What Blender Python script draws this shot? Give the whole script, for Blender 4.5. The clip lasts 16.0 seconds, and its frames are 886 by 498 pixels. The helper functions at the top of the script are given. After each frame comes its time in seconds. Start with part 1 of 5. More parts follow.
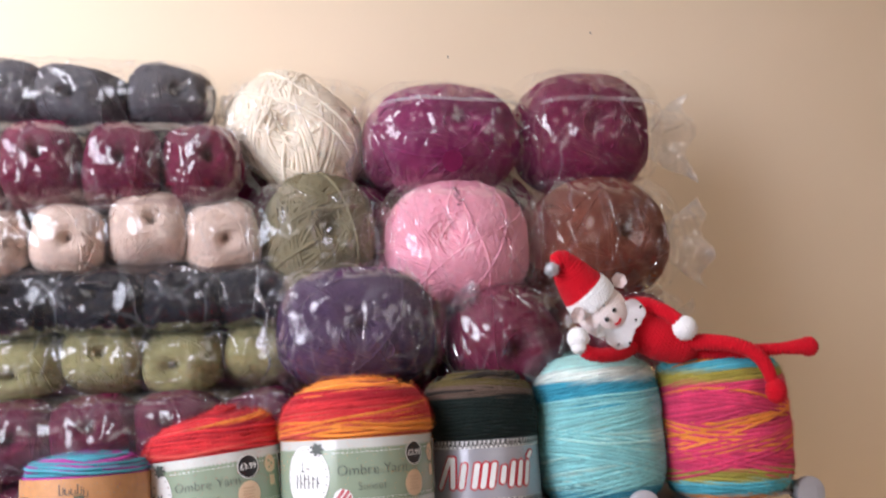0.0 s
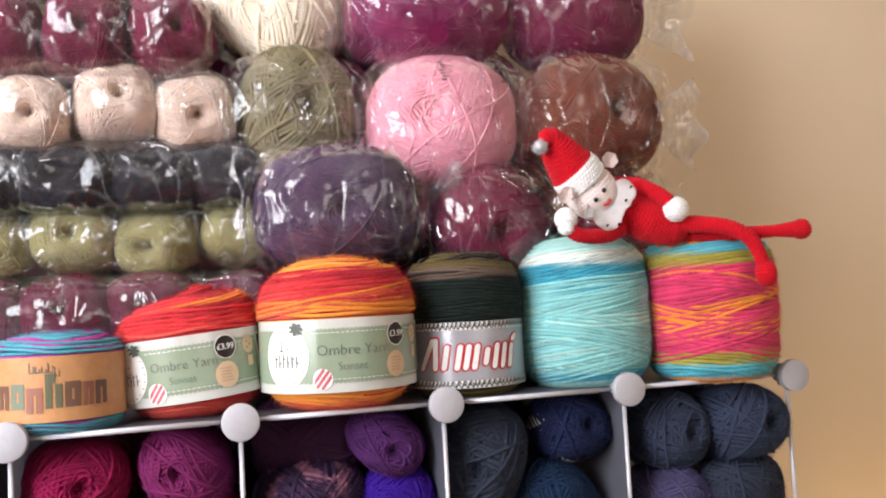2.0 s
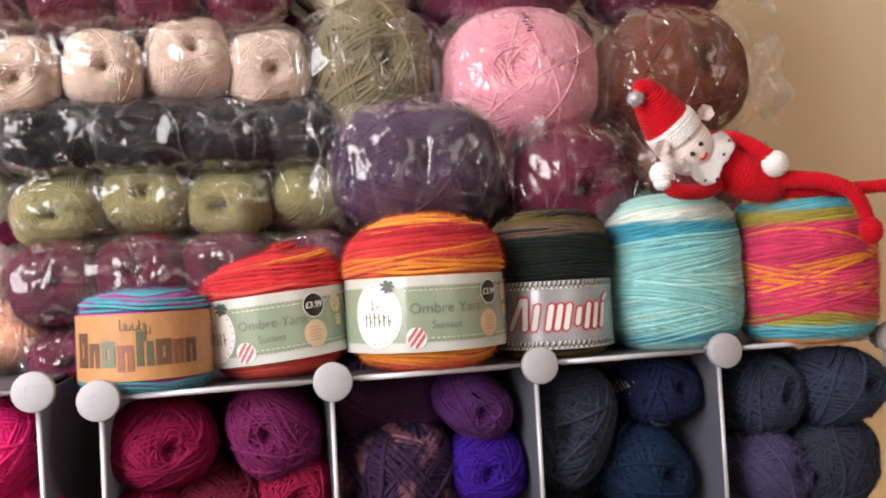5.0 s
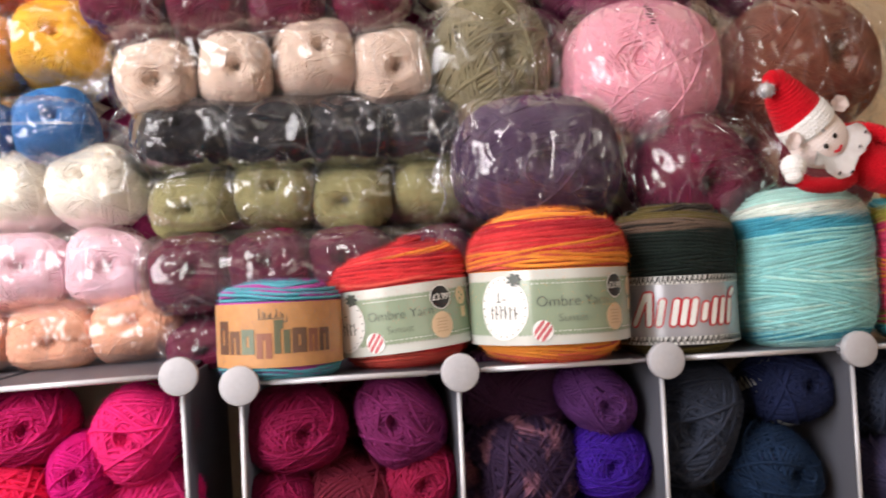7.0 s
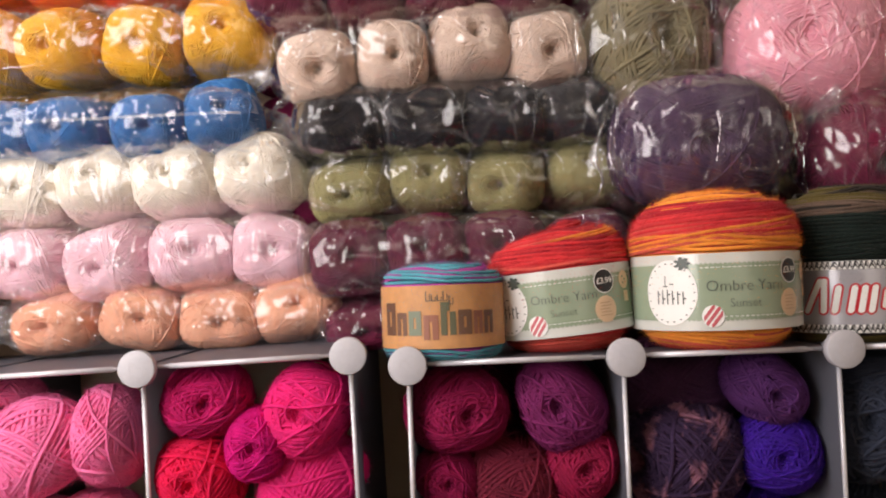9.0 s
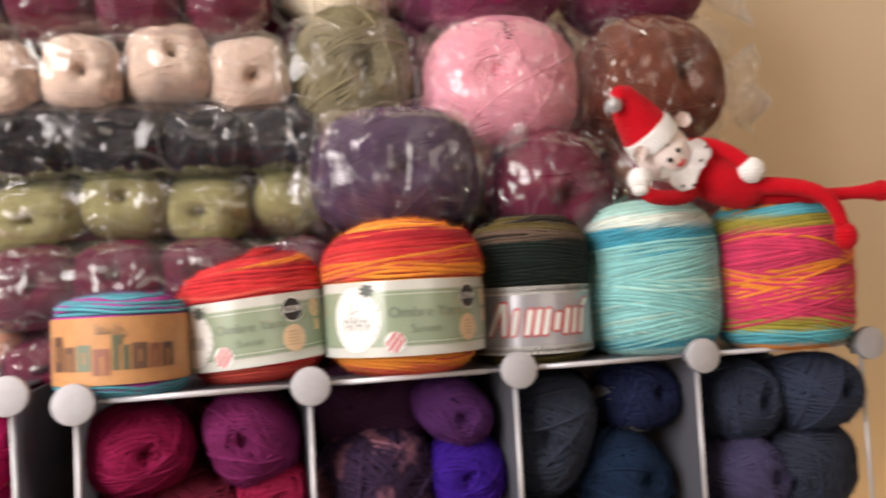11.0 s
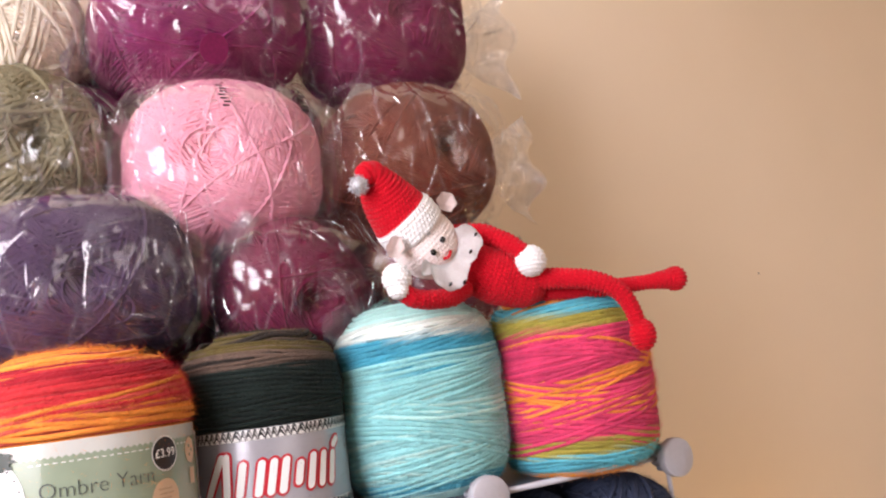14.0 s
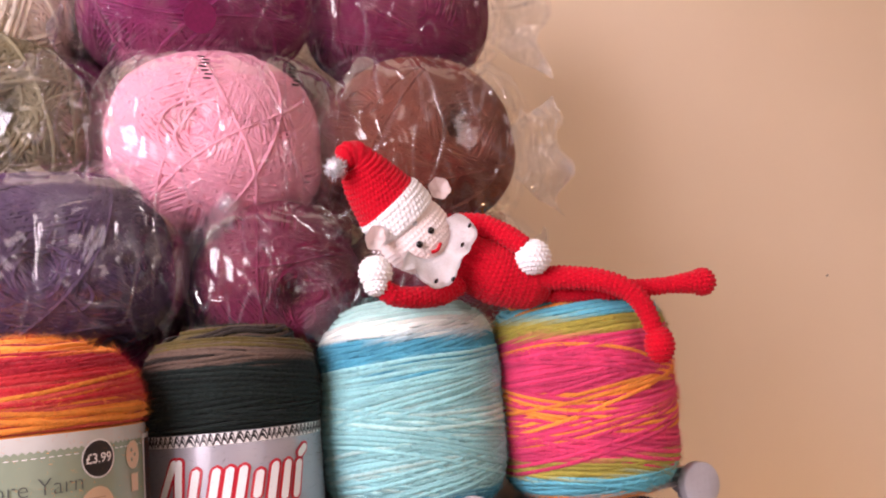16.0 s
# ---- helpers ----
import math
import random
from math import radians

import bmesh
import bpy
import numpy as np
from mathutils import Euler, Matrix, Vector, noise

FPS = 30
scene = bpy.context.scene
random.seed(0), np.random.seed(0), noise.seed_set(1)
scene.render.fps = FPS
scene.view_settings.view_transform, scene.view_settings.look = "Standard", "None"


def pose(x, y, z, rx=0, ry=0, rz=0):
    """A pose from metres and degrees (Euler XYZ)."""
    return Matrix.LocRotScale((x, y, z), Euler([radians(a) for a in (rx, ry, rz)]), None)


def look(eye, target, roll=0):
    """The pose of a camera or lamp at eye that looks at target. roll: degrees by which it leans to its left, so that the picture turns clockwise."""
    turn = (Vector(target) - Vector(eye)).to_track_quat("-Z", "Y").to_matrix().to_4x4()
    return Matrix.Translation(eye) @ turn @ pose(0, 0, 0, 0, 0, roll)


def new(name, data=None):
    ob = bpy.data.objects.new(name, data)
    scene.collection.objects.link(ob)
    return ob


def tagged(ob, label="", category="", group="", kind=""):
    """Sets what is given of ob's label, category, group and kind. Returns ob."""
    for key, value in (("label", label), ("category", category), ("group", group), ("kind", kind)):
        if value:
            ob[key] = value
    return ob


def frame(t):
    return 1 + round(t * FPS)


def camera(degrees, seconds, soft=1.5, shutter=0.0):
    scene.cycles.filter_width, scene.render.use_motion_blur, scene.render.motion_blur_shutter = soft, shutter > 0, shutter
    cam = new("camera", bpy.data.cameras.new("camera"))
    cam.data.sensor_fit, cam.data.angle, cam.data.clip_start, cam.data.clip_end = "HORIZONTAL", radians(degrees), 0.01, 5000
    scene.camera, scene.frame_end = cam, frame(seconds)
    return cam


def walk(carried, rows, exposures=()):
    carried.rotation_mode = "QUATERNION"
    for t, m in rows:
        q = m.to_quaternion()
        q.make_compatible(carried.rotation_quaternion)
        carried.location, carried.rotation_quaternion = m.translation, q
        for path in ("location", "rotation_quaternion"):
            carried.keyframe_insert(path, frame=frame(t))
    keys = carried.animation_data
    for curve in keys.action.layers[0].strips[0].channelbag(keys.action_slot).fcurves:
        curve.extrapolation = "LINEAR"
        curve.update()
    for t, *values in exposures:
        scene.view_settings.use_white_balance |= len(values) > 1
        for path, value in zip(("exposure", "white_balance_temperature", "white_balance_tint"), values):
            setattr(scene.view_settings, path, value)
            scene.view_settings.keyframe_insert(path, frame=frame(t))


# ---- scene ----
cam = camera(54.7, 16.0, soft=2.0, shutter=0.45)
PATH = [
    (0, (-0.228, -0.868, 1.355), (0.259, 1.037, 1.723), -3.4),
    (0.5, (-0.216, -0.856, 1.347), (0.288, 1.062, 1.609), -3.5),
    (1, (-0.222, -0.849, 1.345), (0.294, 1.073, 1.55), -3.1),
    (1.5, (-0.222, -0.835, 1.342), (0.283, 1.094, 1.495), -3.1),
    (2, (-0.219, -0.83, 1.34), (0.299, 1.098, 1.469), -3.1),
    (2.5, (-0.217, -0.821, 1.336), (0.298, 1.108, 1.448), -3.0),
    (3, (-0.219, -0.822, 1.333), (0.292, 1.108, 1.444), -2.8),
    (3.5, (-0.222, -0.82, 1.332), (0.295, 1.109, 1.433), -3.2),
    (3.7, (-0.233, -0.813, 1.334), (0.303, 1.112, 1.415), -3.3),
    (6, (-0.288, -0.78, 1.318), (0.094, 1.181, 1.408), -3.1),
    (6.5, (-0.295, -0.782, 1.32), (0.04, 1.187, 1.417), -3.1),
    (7, (-0.318, -0.785, 1.321), (-0.049, 1.195, 1.407), -2.6),
    (7.5, (-0.337, -0.779, 1.316), (-0.17, 1.213, 1.388), -2.3),
    (8, (-0.358, -0.781, 1.316), (-0.318, 1.217, 1.379), -2.2),
    (8.2, (-0.365, -0.783, 1.319), (-0.377, 1.216, 1.376), -2.2),
    (10.5, (-0.338, -0.78, 1.312), (-0.048, 1.196, 1.434), -2.8),
    (11, (-0.278, -0.784, 1.313), (0.233, 1.146, 1.428), -3.1),
    (11.5, (-0.206, -0.798, 1.311), (0.417, 1.099, 1.425), -3.3),
    (12, (-0.161, -0.806, 1.311), (0.535, 1.066, 1.418), -4.2),
    (12.5, (-0.137, -0.812, 1.31), (0.568, 1.055, 1.436), -5.3),
    (13, (-0.132, -0.778, 1.314), (0.593, 1.083, 1.436), -5.2),
    (13.5, (-0.144, -0.684, 1.332), (0.736, 1.093, 1.591), -6.7),
    (14, (-0.158, -0.613, 1.344), (0.808, 1.115, 1.627), -7.4),
    (14.5, (-0.132, -0.601, 1.356), (0.768, 1.149, 1.71), -6.9),
    (15, (-0.088, -0.586, 1.353), (0.772, 1.189, 1.686), -5.7),
    (15.5, (-0.069, -0.583, 1.35), (0.761, 1.213, 1.645), -4.8),
    (16, (-0.06, -0.578, 1.351), (0.733, 1.238, 1.625), -5.0),
]
EXPOSURES = [
    (0, -0.37, 5975, 18),
    (0.5, -0.37, 6127, 20),
    (1, -0.31, 6239, 16),
    (1.5, -0.12, 6213, 15),
    (2, -0.03, 6333, 14),
    (2.5, -0.11, 6656, 19),
    (3.5, -0.15, 6750, 17),
    (6, -0.36, 6780, 15),
    (6.5, -0.33, 6810, 16),
    (7, -0.33, 6783, 15),
    (7.5, -0.49, 7005, 17),
    (8, -0.71, 7094, 19),
    (10.5, -0.72, 7100, 15),
    (11, -0.32, 7103, 15),
    (11.5, -0.02, 7126, 20),
    (12, 0.06, 6892, 21),
    (13, 0.06, 6767, 25),
    (13.5, 0.02, 6603, 22),
    (14, 0.02, 6446, 23),
    (14.5, 0.02, 6154, 26),
    (15, 0.00, 6167, 22),
    (15.5, 0.02, 6469, 30),
    (16, 0.04, 6711, 38),
]
walk(cam, [(t, look(eye, target, roll)) for t, eye, target, roll in PATH], EXPOSURES)

# ---- light ----
WALL_Y = 0.369
world = bpy.data.worlds.new("room_world")
scene.world = world
world.use_nodes = True
wn = world.node_tree
sky = wn.nodes.new("ShaderNodeTexSky")
sky.sky_type, sky.sun_disc, sky.sun_elevation, sky.sun_rotation = "NISHITA", False, radians(40), radians(200)
wn.links.new(sky.outputs["Color"], wn.nodes["Background"].inputs["Color"])
wn.nodes["Background"].inputs["Strength"].default_value = 0.1


def lamp(name, kind, energy, color, m, **more):
    data = bpy.data.lights.new(name, kind)
    data.energy, data.color = energy, color
    if kind == "AREA":
        data.shape, data.size, data.size_y = "RECTANGLE", more["size"], more["size_y"]
    else:
        data.shadow_soft_size = more["soft"]
    ob = new(name, data)
    ob.matrix_world = m
    return ob


WEST_X = -1.38
WIN_Y, WIN_Z, WIN_W, WIN_H = -0.8, 1.8, 0.9, 1.2
lamp("window_daylight", "AREA", 45, (0.965, 0.97, 1.0), look((WEST_X + 0.02, WIN_Y, WIN_Z), (-0.8, 0.2, 1.4)), size=WIN_W, size_y=WIN_H)
# warm fill added from behind; no window is known there
lamp("window_daylight_rear", "AREA", 15, (1.0, 0.91, 0.8), look((0.9, -3.14, 1.9), (0.3, 0, 1.45)), size=1.6, size_y=1.2)
lamp("lamp_glow", "POINT", 6.5, (1.0, 0.66, 0.3), pose(0.8, 0.19, 0.52), soft=0.1)


# ---- materials ----
def srgb(r, g, b):
    return tuple((c / 255 / 12.92) if c < 10 else ((c / 255 + 0.055) / 1.055) ** 2.4 for c in (r, g, b)) + (1.0,)


def base_mat(name):
    m = bpy.data.materials.new(name)
    m.use_nodes = True
    nt = m.node_tree
    return m, nt, nt.nodes["Principled BSDF"]


def node(nt, kind, **inputs):
    n = nt.nodes.new("ShaderNode" + kind)
    for k, v in inputs.items():
        n.inputs[k.replace("_", " ")].default_value = v
    return n


def noise_tex(nt, scale, detail=3.0, rough=0.6, stretch=None):
    pos = nt.nodes.new("ShaderNodeNewGeometry")
    n = node(nt, "TexNoise", Scale=scale, Detail=detail, Roughness=rough)
    if stretch:
        mp = nt.nodes.new("ShaderNodeMapping")
        mp.inputs["Scale"].default_value = stretch
        nt.links.new(pos.outputs["Position"], mp.inputs["Vector"])
        nt.links.new(mp.outputs["Vector"], n.inputs["Vector"])
    else:
        nt.links.new(pos.outputs["Position"], n.inputs["Vector"])
    return n


def tint(nt, fac, a, b, lo=0.3, hi=0.7):
    r = nt.nodes.new("ShaderNodeValToRGB")
    r.color_ramp.elements[0].position, r.color_ramp.elements[0].color = lo, a
    r.color_ramp.elements[1].position, r.color_ramp.elements[1].color = hi, b
    nt.links.new(fac, r.inputs["Fac"])
    return r


def bump(nt, bsdf, height, strength, distance):
    b = node(nt, "Bump", Strength=strength, Distance=distance)
    nt.links.new(height, b.inputs["Height"])
    nt.links.new(b.outputs["Normal"], bsdf.inputs["Normal"])


def shade(c, k):
    return (min(c[0] * k, 1), min(c[1] * k, 1), min(c[2] * k, 1), 1.0)


def yarn_mat(name, rgb, spread=0.3, other=None, sparkle=False, ombre=False):
    """Woollen yarn: fibre grain, slow drift of the dye, a soft sheen."""
    m, nt, p = base_mat("yarn_" + name)
    c = srgb(*rgb)
    m.diffuse_color = c
    lo, hi = (shade(c, 1 - spread), shade(c, 1 + spread)) if not ombre else ((1 - spread,) * 3 + (1,), (1 + spread,) * 3 + (1,))
    big = noise_tex(nt, 38.0, 2.0)
    fine = noise_tex(nt, 750.0, 2.0)
    mix = node(nt, "Math")
    mix.operation = "MULTIPLY_ADD"
    mix.inputs[1].default_value = 0.45
    nt.links.new(fine.outputs["Fac"], mix.inputs[0])
    half = node(nt, "Math")
    half.operation = "MULTIPLY"
    half.inputs[1].default_value = 0.55
    nt.links.new(big.outputs["Fac"], half.inputs[0])
    nt.links.new(half.outputs[0], mix.inputs[2])
    r = tint(nt, mix.outputs[0], lo, hi, 0.3, 0.7)
    out = r.outputs["Color"]
    if other:
        n2 = noise_tex(nt, 42.0, 2.0, 0.5, (1.3, 1.0, 0.6))
        r2 = tint(nt, n2.outputs["Fac"], (0, 0, 0, 1), (1, 1, 1, 1), 0.52, 0.62)
        mx = nt.nodes.new("ShaderNodeMix")
        mx.data_type = "RGBA"
        nt.links.new(r2.outputs["Color"], mx.inputs["Factor"])
        nt.links.new(out, mx.inputs[6])
        mx.inputs[7].default_value = srgb(*other)
        out = mx.outputs[2]
    if ombre:
        dye = nt.nodes.new("ShaderNodeAttribute")
        dye.attribute_name = "dye"
        mx = nt.nodes.new("ShaderNodeMix")
        mx.data_type, mx.blend_type = "RGBA", "MULTIPLY"
        mx.inputs["Factor"].default_value = 1.0
        nt.links.new(dye.outputs["Color"], mx.inputs[6])
        nt.links.new(out, mx.inputs[7])
        out = mx.outputs[2]
    nt.links.new(out, p.inputs["Base Color"])
    p.inputs["Roughness"].default_value = 0.82
    p.inputs["Specular IOR Level"].default_value = 0.2
    p.inputs["Sheen Weight"].default_value = 0.08 if ombre else 0.25
    p.inputs["Subsurface Weight"].default_value = 0.2
    p.inputs["Subsurface Radius"].default_value = (1.0, 0.8, 0.7)
    p.inputs["Subsurface Scale"].default_value = 0.003
    p.inputs["Sheen Roughness"].default_value = 0.5
    p.inputs["Sheen Tint"].default_value = shade(c, 1.3)
    if sparkle:
        n3 = noise_tex(nt, 520.0, 0.0)
        r3 = tint(nt, n3.outputs["Fac"], (0.85, 0.85, 0.85, 1), (0.16, 0.16, 0.16, 1), 0.68, 0.7)
        nt.links.new(r3.outputs["Color"], p.inputs["Roughness"])
        p.inputs["Specular IOR Level"].default_value = 0.4
    # the plies of the strand, twisted round each other
    ply = nt.nodes.new("ShaderNodeAttribute")
    ply.attribute_name = "twist"
    wave = node(nt, "Math")
    wave.operation = "SINE"
    nt.links.new(ply.outputs["Fac"], wave.inputs[0])
    high = node(nt, "Math")
    high.operation = "MULTIPLY_ADD"
    high.inputs[1].default_value = 0.17
    nt.links.new(wave.outputs[0], high.inputs[0])
    nt.links.new(fine.outputs["Fac"], high.inputs[2])
    bump(nt, p, high.outputs[0], 0.7, 0.0011 if ombre else 0.0009)
    return m


def plain_mat(name, rgb, rough=0.5, metal=0.0, grain=90.0, spread=0.06, bump_by=0.0, spec=0.5):
    m, nt, p = base_mat(name)
    c = srgb(*rgb)
    n = noise_tex(nt, grain, 4.0)
    r = tint(nt, n.outputs["Fac"], shade(c, 1 - spread), shade(c, 1 + spread))
    nt.links.new(r.outputs["Color"], p.inputs["Base Color"])
    p.inputs["Roughness"].default_value, p.inputs["Metallic"].default_value = rough, metal
    p.inputs["Specular IOR Level"].default_value = spec
    if bump_by:
        bump(nt, p, n.outputs["Fac"], 0.4, bump_by)
    return m


def film_mat(name, milk, rough=0.13, tone=(1, 1, 1, 1), gloss=0.04, fold=1.0, deep=1.0):
    """Thin clear bag plastic: transparent, with gloss and a trace of milkiness."""
    m, nt, p = base_mat(name)
    nt.nodes.remove(p)
    out = nt.nodes["Material Output"]
    clear = node(nt, "BsdfTransparent", Color=tone)
    cloudy = node(nt, "BsdfDiffuse", Color=(0.78, 0.81, 0.86, 1))
    sheen = node(nt, "BsdfGlossy", Color=(1, 1, 1, 1), Roughness=rough)
    body = nt.nodes.new("ShaderNodeMixShader")
    n = noise_tex(nt, 14.0, 3.0, 0.6)
    r = tint(nt, n.outputs["Fac"], (milk * 0.4,) * 3 + (1,), (milk * 1.7,) * 3 + (1,), 0.35, 0.68)
    nt.links.new(clear.outputs[0], body.inputs[1])
    nt.links.new(cloudy.outputs[0], body.inputs[2])
    lw = node(nt, "LayerWeight", Blend=0.22)
    k = node(nt, "Math")
    k.operation = "MULTIPLY_ADD"
    k.inputs[1].default_value, k.inputs[2].default_value = 0.22, gloss
    nt.links.new(lw.outputs["Fresnel"], k.inputs[0])
    top = nt.nodes.new("ShaderNodeMixShader")
    nt.links.new(k.outputs[0], top.inputs[0])
    nt.links.new(body.outputs[0], top.inputs[1])
    nt.links.new(sheen.outputs[0], top.inputs[2])
    nt.links.new(top.outputs[0], out.inputs["Surface"])
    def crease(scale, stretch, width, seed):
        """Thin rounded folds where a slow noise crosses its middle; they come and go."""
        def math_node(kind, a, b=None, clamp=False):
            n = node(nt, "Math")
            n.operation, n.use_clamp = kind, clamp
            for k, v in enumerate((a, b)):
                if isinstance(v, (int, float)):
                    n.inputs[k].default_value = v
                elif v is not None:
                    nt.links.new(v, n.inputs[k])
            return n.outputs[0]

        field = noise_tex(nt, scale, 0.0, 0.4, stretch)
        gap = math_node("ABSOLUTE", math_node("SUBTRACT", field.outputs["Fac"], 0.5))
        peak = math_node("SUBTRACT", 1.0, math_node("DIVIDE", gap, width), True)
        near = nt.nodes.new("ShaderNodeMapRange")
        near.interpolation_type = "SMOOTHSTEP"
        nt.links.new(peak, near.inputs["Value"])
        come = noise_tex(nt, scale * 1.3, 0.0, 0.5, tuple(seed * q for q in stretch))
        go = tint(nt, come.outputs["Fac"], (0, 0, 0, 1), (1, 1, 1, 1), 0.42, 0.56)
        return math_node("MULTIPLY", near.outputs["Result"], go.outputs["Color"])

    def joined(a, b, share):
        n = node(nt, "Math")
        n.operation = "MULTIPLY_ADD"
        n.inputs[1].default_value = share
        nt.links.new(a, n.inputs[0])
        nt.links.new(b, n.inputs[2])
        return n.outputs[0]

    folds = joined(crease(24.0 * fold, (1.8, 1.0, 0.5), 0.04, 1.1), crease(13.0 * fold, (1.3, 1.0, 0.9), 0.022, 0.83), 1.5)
    # milkier along the folds: creased plastic, and highlight streaks put into the colour
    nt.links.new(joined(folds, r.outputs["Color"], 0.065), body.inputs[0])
    # crumpled planes between the folds
    pos = nt.nodes.new("ShaderNodeNewGeometry")
    warp = noise_tex(nt, 20.0 * fold, 1.0, 0.5)
    push = node(nt, "VectorMath")
    push.operation = "MULTIPLY_ADD"
    push.inputs[1].default_value = (0.045, 0.045, 0.045)
    nt.links.new(warp.outputs["Color"], push.inputs[0])
    nt.links.new(pos.outputs["Position"], push.inputs[2])
    lean = nt.nodes.new("ShaderNodeMapping")
    lean.inputs["Scale"].default_value = (1.5, 1.0, 0.55)
    lean.inputs["Rotation"].default_value = (0.2, 0.35, 0.1)
    nt.links.new(push.outputs[0], lean.inputs["Vector"])
    planes = node(nt, "TexVoronoi", Scale=25.0 * fold)
    planes.distance = "MANHATTAN"
    nt.links.new(lean.outputs["Vector"], planes.inputs["Vector"])
    calm = tint(nt, noise_tex(nt, 16.0, 0.0).outputs["Fac"], (0.3, 0.3, 0.3, 1), (1, 1, 1, 1), 0.42, 0.58)
    some = node(nt, "Math")
    some.operation = "MULTIPLY"
    nt.links.new(planes.outputs["Distance"], some.inputs[0])
    nt.links.new(calm.outputs["Color"], some.inputs[1])
    folds = joined(some.outputs[0], folds, 4.4 * deep)
    b = node(nt, "Bump", Strength=1.0, Distance=0.0015)
    nt.links.new(folds, b.inputs["Height"])
    nt.links.new(b.outputs["Normal"], sheen.inputs["Normal"])
    return m


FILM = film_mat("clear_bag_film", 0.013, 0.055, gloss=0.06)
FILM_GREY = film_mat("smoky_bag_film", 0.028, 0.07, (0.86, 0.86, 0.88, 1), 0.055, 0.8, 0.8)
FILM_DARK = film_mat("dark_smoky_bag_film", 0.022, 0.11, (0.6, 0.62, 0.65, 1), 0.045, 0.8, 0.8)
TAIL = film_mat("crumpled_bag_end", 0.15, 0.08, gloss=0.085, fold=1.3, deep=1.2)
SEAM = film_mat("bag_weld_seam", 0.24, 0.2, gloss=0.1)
INK = plain_mat("black_ink", (28, 24, 26), 0.5)
METAL = plain_mat("painted_steel_tube", (214, 214, 220), 0.3, 0.2, 60.0, 0.06)
PANEL = plain_mat("grey_plastic_panel", (108, 110, 120), 0.42, 0.0, 30.0, 0.05)
through_panel = node(PANEL.node_tree, "BsdfTranslucent", Color=srgb(200, 200, 206))
panel_mix = node(PANEL.node_tree, "MixShader", Fac=0.3)
PANEL.node_tree.links.new(PANEL.node_tree.nodes["Principled BSDF"].outputs[0], panel_mix.inputs[1])
PANEL.node_tree.links.new(through_panel.outputs[0], panel_mix.inputs[2])
PANEL.node_tree.links.new(panel_mix.outputs[0], PANEL.node_tree.nodes["Material Output"].inputs["Surface"])
SOCKET = plain_mat("mid_grey_plastic", (150, 150, 156), 0.5, 0.0, 220.0, 0.05)
HUB = plain_mat("light_grey_plastic", (187, 186, 191), 0.55, 0.0, 220.0, 0.04)

